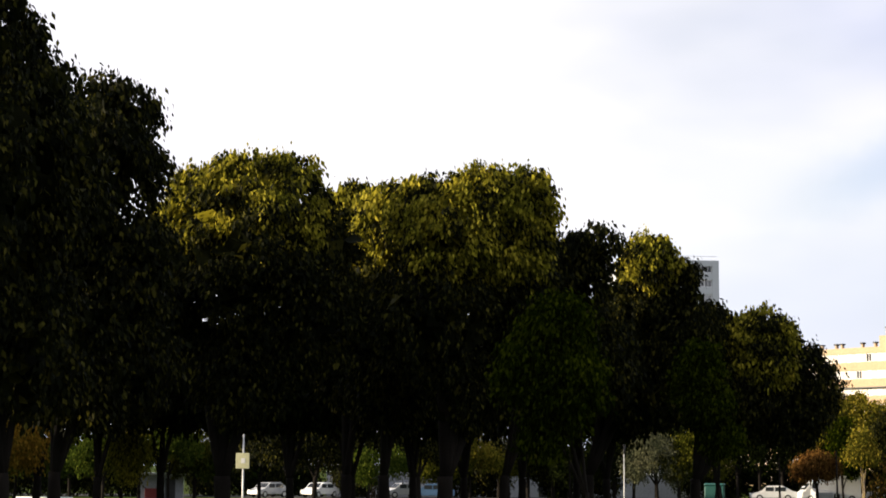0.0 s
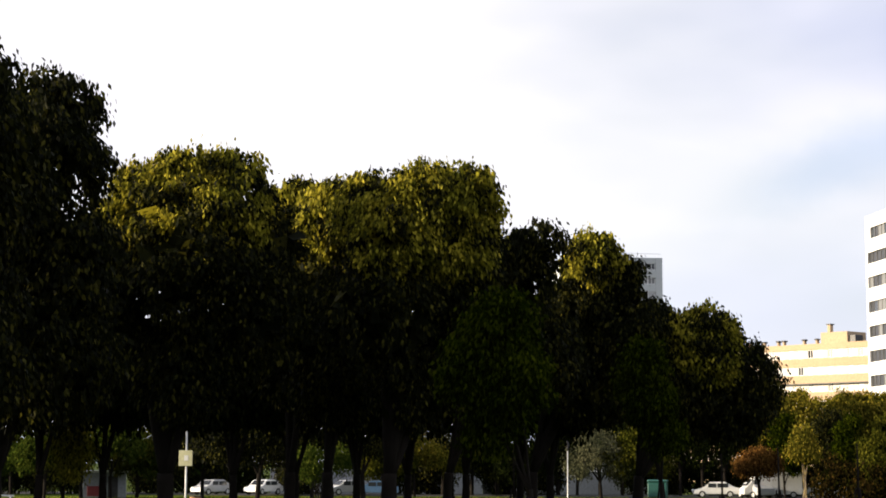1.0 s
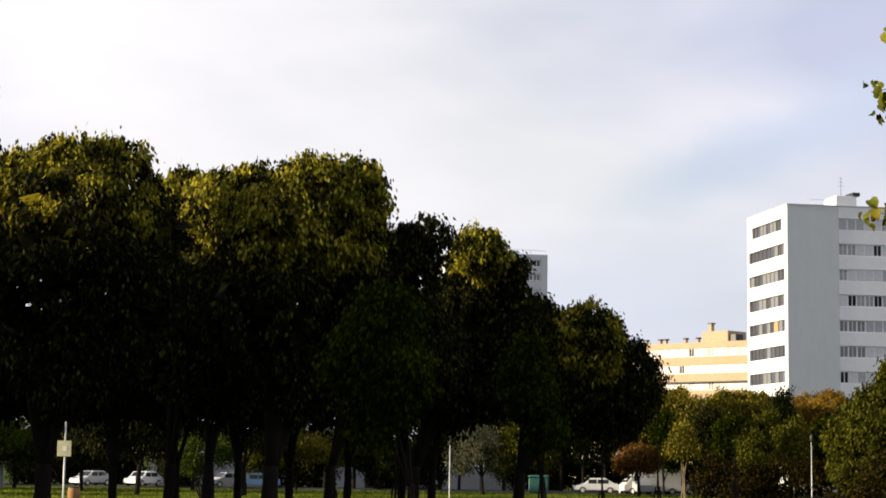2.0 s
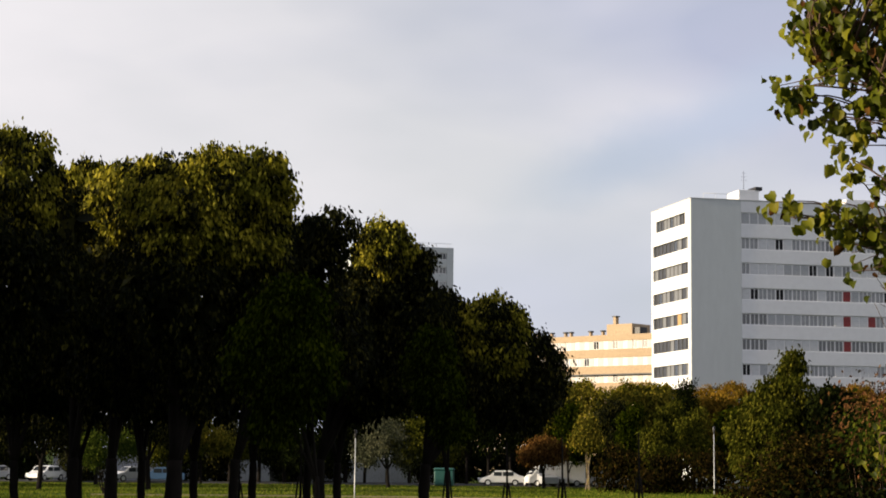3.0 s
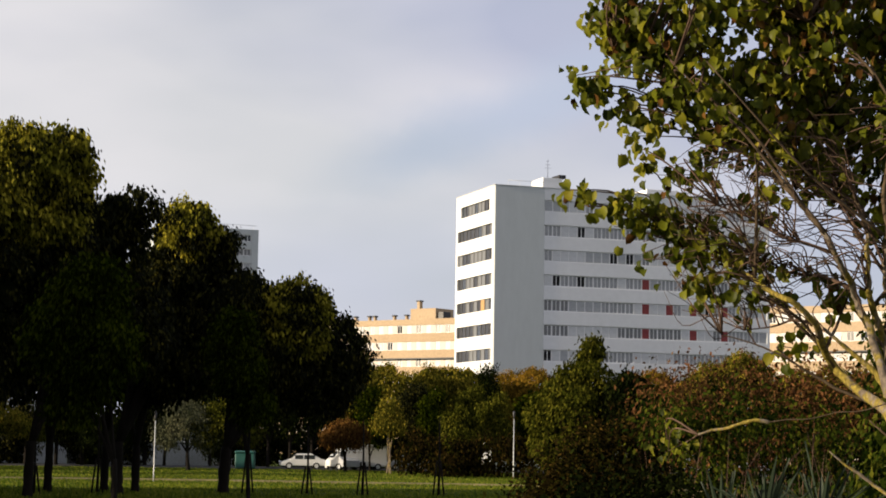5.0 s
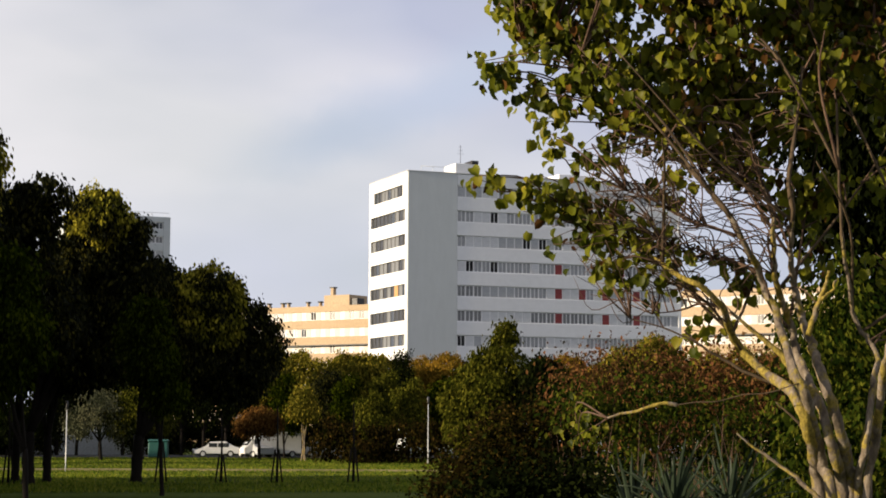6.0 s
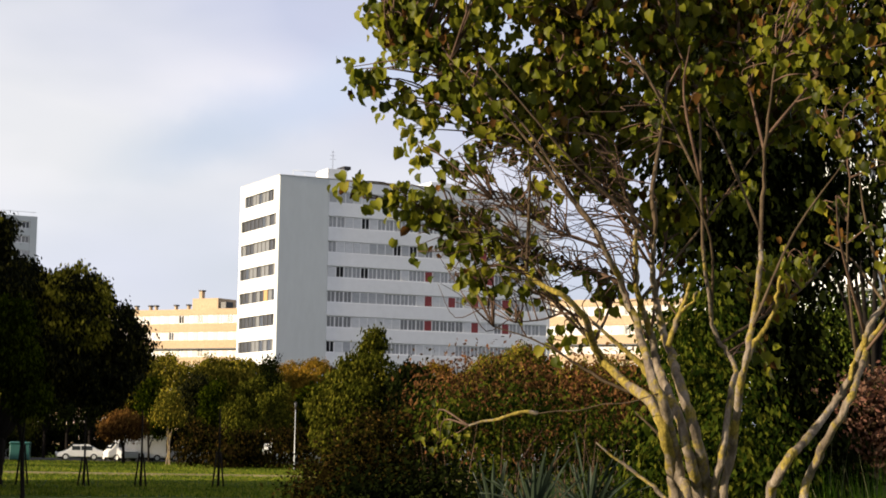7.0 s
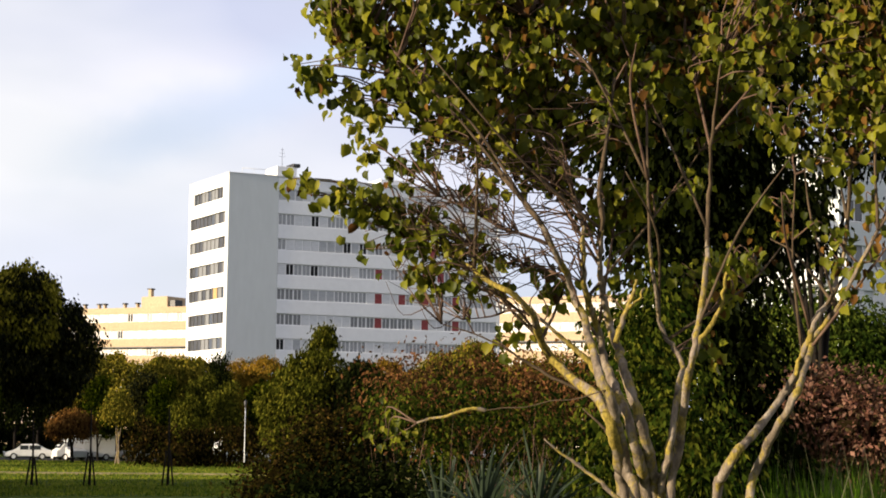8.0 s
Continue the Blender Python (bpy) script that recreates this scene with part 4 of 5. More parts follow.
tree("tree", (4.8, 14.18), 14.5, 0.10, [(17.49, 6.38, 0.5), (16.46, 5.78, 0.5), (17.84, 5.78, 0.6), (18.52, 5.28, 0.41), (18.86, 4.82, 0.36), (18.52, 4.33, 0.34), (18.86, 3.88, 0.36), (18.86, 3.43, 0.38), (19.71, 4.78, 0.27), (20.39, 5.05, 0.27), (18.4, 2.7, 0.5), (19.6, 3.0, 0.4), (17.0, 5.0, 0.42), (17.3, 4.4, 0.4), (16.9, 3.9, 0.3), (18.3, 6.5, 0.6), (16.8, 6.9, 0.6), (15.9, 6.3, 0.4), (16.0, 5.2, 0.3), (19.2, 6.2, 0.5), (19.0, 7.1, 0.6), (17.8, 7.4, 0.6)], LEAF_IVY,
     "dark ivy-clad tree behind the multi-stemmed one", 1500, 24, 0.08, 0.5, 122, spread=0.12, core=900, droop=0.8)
tree("bush", (3.53, 11.96), 12, 0.03, [(16.44, 3.6, 0.24), (17.12, 3.25, 0.3), (15.94, 3.15, 0.23), (18.3, 3.1, 0.3), (17.96, 3.5, 0.2), (16.6, 3.95, 0.16), (17.0, 2.6, 0.5), (15.2, 2.6, 0.4), (15.5, 3.45, 0.28), (15.9, 3.85, 0.22), (15.2, 3.15, 0.28), (16.6, 4.2, 0.2), (15.6, 4.05, 0.14)], LEAF_SHRUB,
     "green leafy shrub behind the pale stems", 480, 14, 0.055, 0.4, 128, SHRUBS, "shrub", spread=0.09, core=160, droop=0.6)
tree("bush", (3.7, 12.5), 13, 0.03, [(16.1, 3.95, 0.26), (16.5, 3.45, 0.34), (16.9, 3.75, 0.28), (16.2, 3.1, 0.34), (16.8, 2.7, 0.4)], LEAF_SHRUB,
     "leafy green shrub growing between pale stems", 420, 16, 0.06, 0.4, 131, SHRUBS, "shrub", spread=0.09, core=200, droop=0.6)
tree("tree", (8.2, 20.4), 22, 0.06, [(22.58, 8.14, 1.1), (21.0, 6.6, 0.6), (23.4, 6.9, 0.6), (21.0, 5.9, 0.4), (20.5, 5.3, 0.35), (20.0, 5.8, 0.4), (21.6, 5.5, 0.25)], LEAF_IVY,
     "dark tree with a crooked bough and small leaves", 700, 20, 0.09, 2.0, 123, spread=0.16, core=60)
tree("bush", (7.4, 18.6), 20, 0.03, [(21.64, 3.42, 0.46), (22.96, 3.35, 0.5), (20.46, 3.5, 0.32), (22.0, 3.75, 0.25), (23.8, 3.2, 0.4)], LEAF_ROSE, "pinkish red shrub behind the stems", 480, 18, 0.075, 0.4, 124, SHRUBS, "shrub", spread=0.12, core=400, droop=0.3, ragged=0.5)
tree("bush", (10.42, 24.33), 26, 0.06, [(23.54, 4.27, 0.57), (22.88, 4.5, 0.45), (21.2, 4.85, 0.42), (22.1, 4.8, 0.32), (23.4, 4.75, 0.3), (20.35, 4.66, 0.45), (21.4, 4.0, 0.6), (23.6, 3.4, 0.7), (20.2, 3.7, 0.6), (20.6, 2.7, 0.8), (22.3, 2.8, 0.8), (24.0, 2.6, 0.8)], LEAF_GREEN, "tall green hedge shrub before the white block", 1700, 22, 0.095, 0.5, 125, SHRUBS, "shrub", spread=0.15, core=900, droop=0.5)
# ground cover added in near-black leaves where the planting lies in dense shade
tree("bush", (3.0, 13.7), 14, 0.03, [(6.38, 2.7, 0.3), (7.75, 2.75, 0.3), (9.13, 2.72, 0.3), (10.6, 2.5, 0.25), (12.2, 2.4, 0.25), (14.1, 2.65, 0.26), (15.47, 2.75, 0.26)], LEAF_DARK, "low added ground cover, dark in place of the shade there", 500, 18, 0.055, 0.3, 129, SHRUBS, "shrub", spread=0.1, core=200, droop=0.2)


def tall_grass():
    rng = np.random.default_rng(8)
    for name, label, count, high, mat in (("tall_grass", "bright green grass tufts among shrubs", 4200, (0.6, 1.5), LEAF_LUSH), ("dry_stalks", "tall pale dry grass stalks", 160, (1.3, 1.7), LEAF_GREY)):
        a, d = rng.uniform(19.8, 24.5, count), rng.uniform(11.5, 15.5, count)
        at = np.stack([d * np.sin(np.radians(a)), d * np.cos(np.radians(a)), np.full(count, 1.70)], 1)
        if name == "tall_grass":                    # blades lean out of tussocks
            tuft = rng.integers(0, 60, count)
            at[:, :2] = at[tuft, :2] + rng.normal(0, 0.16, (count, 2))
        way = np.stack([rng.normal(0, 0.25, count), rng.normal(0, 0.25, count), np.ones(count)], 1)
        me = leaf_mesh(name, at, way, rng.normal(size=(count, 3)), rng.uniform(*high, count), rng.uniform(0.010, 0.022, count))
        me.materials.append(mat)
        tagged(new(name, me), label, "grass", kind="stuff")


def thicket(az0, az1, d0, d1, low, high, count, mat, label, seed):
    """Thin upright stems of uneven height."""
    rng = np.random.default_rng(seed)
    a, d = np.radians(rng.uniform(az0, az1, count)), rng.uniform(d0, d1, count)
    at = np.stack([d * np.sin(a), d * np.cos(a), np.full(count, 1.7)], 1)
    way = np.stack([rng.normal(0, 0.16, count), rng.normal(0, 0.16, count), np.ones(count)], 1)
    tall = rng.uniform(low, high, count) * (0.8 + 0.2 * np.sin(a * 180 + seed))
    me = leaf_mesh("thicket", at, way, rng.normal(size=(count, 3)), tall, rng.uniform(0.006, 0.012, count))
    me.materials.append(mat)
    tagged(new("thicket", me), label, "thicket", kind="stuff")


thicket(8.3, 15.0, 15.5, 17.5, 1.5, 2.1, 130, TWIG, "thin russet stems standing among shrubs", 31)
thicket(4.4, 8.6, 19.5, 21.5, 0.8, 1.4, 70, LEAF_BROWN, "thin dark stems of a shrub", 32)


def lawn_tufts():
    """Upright tufts on the open lawn, where the low sun catches them."""
    rng = np.random.default_rng(9)
    count = 110000
    a, d = np.radians(rng.uniform(-28, 6, count)), rng.uniform(88, 172, count) 
    x, y = d * np.sin(a), d * np.cos(a)
    keep = np.abs(y - 126) > 0.9
    x, y = x[keep], y[keep]
    count = len(x)
    at = np.stack([x, y, np.full(count, -0.04)], 1)
    way = np.stack([rng.normal(0, 0.25, count), rng.normal(0, 0.25, count), np.ones(count)], 1)
    me = leaf_mesh("lawn_grass", at, way, rng.normal(size=(count, 3)), rng.uniform(0.12, 0.24, count), rng.uniform(0.05, 0.10, count))
    me.materials.append(LEAF_GRASS)
    tagged(new("lawn_grass", me), "short uneven grass of the park lawn", "grass", kind="stuff")


lawn_tufts()
tall_grass()


def judas_tree():
    """Several pale, lichened stems from one stool with heart-shaped leaves on long twigs."""
    d = 9.3
    foot = polar(17.0, d)
    foot.z = ground_z(foot.x, foot.y)
    ob = thing("tree", foot, "multi-stemmed judas tree with lichened pale bark and heart-shaped leaves", "tree")
    P = lambda az, z, k=0.0: polar(az, d + k, z) - foot
    skeleton = []
    rnd, knot, rng = random.Random(4), random.Random(14), np.random.default_rng(4)
    def grow(name, mat, r, thin, k, *pts):
        path = spline([P(az, z, k + (0.18 if name == "stem" else 0.03) * math.sin(i * 0.9 + k * 9)) for i, (az, z) in enumerate(pts)], 4)
        path = [q + Vector((knot.gauss(0, 0.003), knot.gauss(0, 0.003), 0)) for q in path]
        radii = list(np.interp(np.linspace(0, 1, len(path)), [0, 0.25, 1], [r, 0.85 * r, 0.8 * thin]))
        cut = next((i for i, q in enumerate(path) if q.z + foot.z > 4.3), len(path)) if name == "stem" else len(path)
        cut = max(cut, len(path) // 2)
        stem = part(name, tube(path[:cut], radii[:cut], 10, 0.40), mat, ob, "yellow lichened " + name if mat == LICHEN else "")
        if cut < len(path) - 1:
            part("upper_stem", tube(path[cut - 2:], [1.03 * k for k in radii[cut - 2:]], 8, 0.6), BARK_BROWN, stem, "brown upper stem")
        skeleton.extend(path[len(path) // 3:])
        for j in range(4 if name == "stem" else 0):
            q = path[int(len(path) * rnd.uniform(0.55, 0.97))]
            way_out = Vector((rnd.gauss(-0.15 if q.x < 0 else 0.25, 0.5), rnd.gauss(0, 0.5), rnd.uniform(0.25, 1.0))).normalized()
            reach = rnd.uniform(0.5, 1.1)
            bough = spline([q, q + way_out * reach * 0.5 + Vector((0, 0, 0.06)), q + way_out * reach + Vector((rnd.gauss(0, 0.1), 0, rnd.gauss(0, 0.1)))], 4)
            part("branch", tube(bough, list(np.linspace(0.009, 0.003, len(bough))), 6, 0.3), rnd.choice((TWIG, BARK_BROWN, BARK_BROWN)), ob)
            skeleton.extend(bough[2:])

    grow("stem", LICHEN, 0.036, 0.01, 0.0, (16.62, 1.68), (16.09, 2.35), (15.66, 2.98), (15.54, 3.12), (15.4, 3.24), (15.2, 3.35), (14.86, 3.46), (14.38, 3.52), (13.87, 3.59), (13.36, 3.68), (13.08, 3.77), (12.84, 3.87), (12.23, 3.96), (11.63, 4.01), (10.42, 4.16), (9.03, 4.27))
    grow("stem", BARK_PALE, 0.03, 0.01, -0.12, (16.7, 1.68), (16.32, 2.35), (16.0, 2.98), (15.79, 3.09), (15.64, 3.2), (15.4, 3.36), (15.2, 3.47), (14.93, 3.56), (14.69, 3.68), (14.48, 3.82), (14.17, 3.96), (13.93, 4.06), (13.58, 4.15), (13.08, 4.29), (12.56, 4.4), (11.77, 4.56), (10.38, 4.76), (8.8, 4.95))
    grow("stem", BARK_PALE, 0.031, 0.008, 0.1, (16.85, 1.68), (16.56, 2.35), (16.33, 2.98), (16.16, 3.12), (15.94, 3.25), (15.67, 3.4), (15.33, 3.53), (15.06, 3.65), (14.92, 3.78), (14.65, 3.9), (14.44, 4.03), (14.4, 4.2), (14.36, 4.34), (13.84, 4.59), (13.14, 4.87))
    grow("stem", BARK_PALE, 0.031, 0.009, 0.02, (16.95, 1.68), (16.76, 2.35), (16.6, 2.98), (16.47, 3.12), (16.26, 3.28), (15.94, 3.45), (15.64, 3.6), (15.43, 3.72), (15.19, 3.85), (15.02, 3.97), (14.92, 4.11), (14.95, 4.28), (14.91, 4.51), (15.13, 4.76), (15.38, 5.1))
    grow("stem", BARK_PALE, 0.021, 0.007, 0.14, (17.1, 1.68), (16.92, 2.35), (16.77, 2.98), (16.94, 3.17), (17.12, 3.36), (17.26, 3.53), (17.41, 3.64), (17.06, 3.74), (16.75, 3.83), (16.62, 3.97), (16.42, 4.23), (16.35, 4.53), (16.33, 4.87))
    grow("stem", BARK_PALE, 0.025, 0.007, -0.06, (17.2, 1.68), (17.1, 2.35), (17.02, 2.98), (17.24, 3.2), (17.42, 3.42), (17.56, 3.57), (17.7, 3.67), (17.9, 3.86), (18.11, 4.11), (18.15, 4.31), (18.22, 4.53), (18.32, 4.76), (18.55, 5.09))
    grow("stem", BARK_PALE, 0.027, 0.01, 0.15, (18.0, 1.68), (18.21, 2.35), (18.39, 2.98), (18.6, 3.1), (18.96, 3.2), (19.39, 3.28), (19.76, 3.35), (20.26, 3.47), (20.66, 3.57), (20.93, 3.67), (21.2, 3.79), (21.43, 3.88), (21.8, 3.95), (21.94, 4.07), (22.14, 4.17), (22.29, 4.36), (22.47, 4.63))
    grow("stem", BARK_PALE, 0.023, 0.009, -0.08, (18.6, 1.68), (19.01, 2.35), (19.35, 2.99), (19.58, 3.12), (19.89, 3.24), (20.29, 3.36), (20.65, 3.46), (20.89, 3.56), (21.09, 3.66), (21.33, 3.77), (21.63, 3.84), (22.03, 3.92), (22.33, 4.01), (22.93, 4.19), (23.93, 4.46))
    grow("bough", LICHEN, 0.02, 0.008, 0.0, (14.99, 3.5), (14.76, 3.61), (14.24, 3.69), (13.61, 3.78), (13.09, 3.85))
    grow("bough", LICHEN, 0.015, 0.009, -0.05, (15.4, 3.73), (15.52, 3.81), (15.74, 3.9), (15.91, 3.97), (16.01, 4.04))
    grow("bough", LICHEN, 0.01, 0.006, -0.05, (15.77, 3.9), (16.08, 3.94), (16.23, 4.0))
    grow("bough", LICHEN, 0.014, 0.006, -0.04, (17.66, 3.64), (17.9, 3.74), (18.2, 3.81), (18.51, 3.9), (18.64, 4.0), (18.78, 4.12), (18.83, 4.22))
    grow("bough", BARK_PALE, 0.013, 0.004, -0.1, (15.78, 2.93), (15.32, 3.0), (14.82, 3.07), (14.22, 3.14), (13.63, 3.21), (13.24, 3.26))
    grow("bough", BARK_BROWN, 0.01, 0.004, -0.05, (15.44, 3.23), (15.13, 3.3), (14.76, 3.36), (14.39, 3.41))
    grow("bough", BARK_BROWN, 0.009, 0.003, 0.05, (14.38, 3.5), (13.53, 3.56), (12.68, 3.64), (11.99, 3.71), (11.13, 3.77), (10.1, 3.82))
    grow("bough", LICHEN, 0.013, 0.007, 0.1, (20.73, 3.58), (20.83, 3.65), (21.0, 3.74))
    grow("bough", LICHEN, 0.010, 0.007, -0.3, (11.5, 3.39), (11.1, 3.40), (10.6, 3.38), (10.2, 3.36), (9.8, 3.35), (9.42, 3.33))
    grow("bough", BARK_BROWN, 0.003, 0.003, -0.3, (15.2, 3.50), (14.2, 3.45), (13.4, 3.44), (12.7, 3.41), (12.0, 3.405), (11.45, 3.39))
    grow("bough", TWIG, 0.009, 0.003, -0.1, (13.43, 4.2), (12.65, 4.25), (11.79, 4.3), (10.92, 4.38), (10.05, 4.44))
    grow("bough", TWIG, 0.009, 0.003, 0.1, (14.0, 4.04), (13.17, 4.11), (12.14, 4.13), (11.1, 4.19), (10.07, 4.22))
    grow("bough", TWIG, 0.008, 0.003, 0.0, (12.84, 3.87), (12.24, 3.89), (11.64, 3.86), (10.78, 3.84))
    # leaf masses: azimuth, height, radius; first the canopy, column by column from its underside up
    lobes = []
    for az, low in ((7.59, 4.98), (9.07, 4.83), (10.55, 4.76), (12.02, 4.75), (13.49, 4.72), (14.96, 4.87), (16.42, 5.13), (17.96, 5.12), (19.31, 4.87), (20.66, 4.92), (21.99, 4.97), (23.14, 4.77), (24.6, 4.68)):
        z = low
        while z < 6.0:
            r = rnd.uniform(0.17, 0.29)
            lobes.append((az + rnd.uniform(-0.5, 0.6), z + 0.05, r))
            z += 0.8 * r + 0.04
    rim = ((5.53, 5.08, 0.05), (5.85, 5.0, 0.04), (6.75, 4.93, 0.05), (7.3, 4.82, 0.05), (7.6, 4.72, 0.06), (8.3, 4.62, 0.08), (6.88, 5.12, 0.10), (6.2, 5.35, 0.13), (6.4, 5.5, 0.14), (7.5, 4.92, 0.12), (7.3, 5.25, 0.16))
    low_spray = ((5.56, 4.51, 0.06), (6.05, 4.45, 0.09), (6.77, 4.49, 0.1), (7.04, 4.36, 0.12), (7.8, 4.51, 0.12), (8.08, 4.34, 0.15), (8.78, 4.23, 0.12), (7.75, 4.19, 0.08), (9.46, 4.34, 0.13), (9.81, 4.19, 0.11), (10.5, 4.26, 0.1), (9.13, 4.1, 0.06), (10.25, 4.07, 0.08), (11.19, 4.18, 0.08), (11.28, 4.05, 0.06), (13.09, 3.99, 0.08), (12.91, 4.07, 0.05), (12.24, 3.8, 0.05))
    inner_tufts = ((9.43, 4.71, 0.07), (12.64, 4.53, 0.12), (11.43, 4.53, 0.1), (13.85, 4.51, 0.1), (14.88, 4.46, 0.1), (15.56, 4.46, 0.12), (15.48, 4.35, 0.06), (16.33, 4.51, 0.1), (17.61, 4.5, 0.09), (18.31, 4.2, 0.09), (18.95, 4.22, 0.08), (17.26, 4.17, 0.06), (16.08, 4.17, 0.08), (20.63, 4.31, 0.09), (21.7, 4.23, 0.08), (23.02, 4.3, 0.15))
    side_tufts = ((22.3, 4.75, 0.14), (23.0, 4.95, 0.18), (21.6, 4.6, 0.10), (18.18, 3.73, 0.06), (19.62, 4.11, 0.07), (22.84, 4.05, 0.1), (18.78, 3.97, 0.04), (8.6, 3.24, 0.05))
    lobes += [*rim, *low_spray, *inner_tufts, *side_tufts]
    twigs = bmesh.new()
    at, way, face, size = [], [], [], []
    S = np.array([tuple(v) for v in skeleton])
    for az, z, r in lobes:
        for _ in range(max(3, int((190 if az < 9.5 or z < 4.4 else 430 if az < 16.0 else 360 if az < 19.5 else 240) * r ** 2))):
            v = Vector(sphere_ways(rng, 1)[0]) * r * rnd.uniform(0.2, 1.0)
            end = P(az, z, 0.075 * max(0.0, az - 10.0) if az < 19.5 else -0.15) + Vector((v.x, v.y * 1.5, v.z))
            near = np.linalg.norm(S - np.array(end), axis=1) + np.where(S[:, 2] > end.z, 0.3, 0.0)
            start = Vector(S[int(np.argmin(near))])
            if (end - start).length > 1.0:
                start = end + (start - end).normalized() * 1.0
            bend = start.lerp(end, 0.5) + Vector((rnd.uniform(-0.1, 0.1), rnd.uniform(-0.1, 0.1), rnd.uniform(0, 0.12)))
            pts = spline([start, bend, end], 4)
            add_tube(twigs, pts, list(np.linspace(0.006, 0.0018, len(pts))), 4)
            long = (end - start).length
            for _ in range(9):
                t = 1.0 - rnd.random() * min(0.85, (0.12 + 0.8 * r) / max(0.1, long))
                p = pts[min(len(pts) - 1, int(round(t * (len(pts) - 1))))]
                w = Vector((rnd.gauss(0, 0.35), rnd.gauss(0, 0.35), rnd.gauss(-1.0, 0.25)))
                at.append(tuple(p + Vector((rnd.gauss(0, 0.045), rnd.gauss(0, 0.06), rnd.gauss(0, 0.035)))))
                way.append(tuple(w))
                face.append((rnd.gauss(-0.45, 0.9), rnd.gauss(-0.45, 0.9), rnd.gauss(0.25, 0.4)))
                size.append((0.036 + 0.036 * rnd.random() ** 1.3) * (0.72 if z < 3.6 else 1.0))
    # bare russet twigs between the leaf masses
    for _ in range(300):
        az = rnd.uniform(8.4, 13.4)
        z = rnd.uniform(3.95, 4.75) + max(0.0, az - 11.0) * rnd.uniform(0.0, 0.12)
        start = Vector(S[int(np.argmin(np.linalg.norm(S - np.array(P(az + rnd.uniform(0.4, 2.2), z + rnd.uniform(-0.25, 0.1))), axis=1)))])
        end = P(az, z + rnd.uniform(-0.1, 0.1), rnd.uniform(-0.5, 0.5))
        if (end - start).length < 0.9:
            pts = spline([start, start.lerp(end, 0.35) + Vector((rnd.gauss(0, 0.05), rnd.gauss(0, 0.05), rnd.uniform(-0.03, 0.09))), start.lerp(end, 0.7) + Vector((rnd.gauss(0, 0.04), rnd.gauss(0, 0.04), rnd.gauss(0, 0.04))), end], 4)
            add_tube(twigs, pts, list(np.linspace(0.0042, 0.0012, len(pts))), 4)
    part("twig_spray", twigs, TWIG, ob, kind="stuff")
    at, way, face, size = np.array(at), np.array(way), np.array(face), np.array(size)
    sear = rng.random(len(at)) < np.where(at[:, 0] > -0.9, 0.17, 0.07)
    part("foliage", leaf_mesh("foliage", at[~sear], way[~sear], face[~sear], size[~sear], size[~sear] * 1.02, "heart"), LEAF_NEAR, ob, kind="stuff")
    part("dry_foliage", leaf_mesh("dry_foliage", at[sear], way[sear], face[sear], size[sear] * 0.9, size[sear] * 0.7, "heart"), LEAF_SEAR, ob, "rust-brown curled leaves", kind="stuff")


judas_tree()


def yucca(az, d, top, seed):
    rnd = random.Random(seed)
    foot = polar(az, d)
    foot.z = ground_z(foot.x, foot.y)
    ob = thing("yucca", foot, "clump of stiff grey-green sword leaves", "yucca", "yuccas under the trees")
    h = top - foot.z
    part("stem", tube([(0, 0, -0.1), (0.02, 0, h * 0.3), (0, 0, h * 0.55)], [0.07, 0.06, 0.05], 8, 0.3), BARK, ob)
    for i in range(40):
        a, e = rnd.uniform(0, 2 * math.pi), rnd.uniform(0.35, 1.4)
        n = rnd.uniform(0.28, 0.50)
        root = Vector((0, 0, h * rnd.uniform(0.68, 0.82)))
        w = Vector((math.cos(a) * math.cos(e), math.sin(a) * math.cos(e), math.sin(e)))
        side = w.cross(Vector((0, 0, 1))).normalized() * 0.017
        up = side.cross(w).normalized() * 0.008
        bm = bmesh.new()
        rows = []
        for t, k in ((0, 0.6), (0.35, 1.0), (0.75, 0.7), (1.0, 0.05)):
            p = root + w * n * t + Vector((0, 0, -0.12 * t * t * math.cos(e)))
            rows.append([bm.verts.new(p - side * k), bm.verts.new(p - up), bm.verts.new(p + side * k)])
        for p, q in zip(rows, rows[1:]):
            bm.faces.new((p[0], p[1], q[1], q[0]))
            bm.faces.new((p[1], p[2], q[2], q[1]))
        part("leaf", bm, LEAF_BLADE, ob)


yucca(11.4, 10.5, 3.12, 1)
yucca(13.1, 11.2, 3.10, 2)
yucca(10.2, 11.6, 2.98, 3)


# ---- things in the park ----
def street_lamp(at, top, label):
    ob = thing("street_lamp", at, label, "street lamp")
    part("pole", tube([(0, 0, -0.1), (0, 0, 0.5), (0, 0, top)], [0.05, 0.036, 0.028], 10), METAL_PALE, ob)
    part("head", tube([(0, 0, top), (0, 0, top + 0.12), (0, 0, top + 0.5), (0, 0, top + 0.62)], [0.04, 0.07, 0.11, 0.04], 12), METAL_DARK, ob, "dark lantern head")


street_lamp(tuple(polar(-7.2, 123)), 4.1, "slim white lamp post standing on the lawn")
street_lamp(tuple(polar(4.0, 146)), 4.85, "slim pale lamp post before the tree belt")


def sign():
    ob = thing("sign", polar(-19.08, 62), "small pale square sign on a white post", "sign")
    part("post", tube([(0, 0, -0.1), (0, 0, 4.3)], [0.034, 0.03], 8), METAL_PALE, ob)
    part("board", box((-0.24, -0.07, 3.15), (0.24, -0.045, 3.67), 0.01), SIGN_FACE, ob)
    part("emblem", box((-0.05, -0.078, 3.33), (0.09, -0.071, 3.50), 0.0), METAL_PALE, ob)


sign()


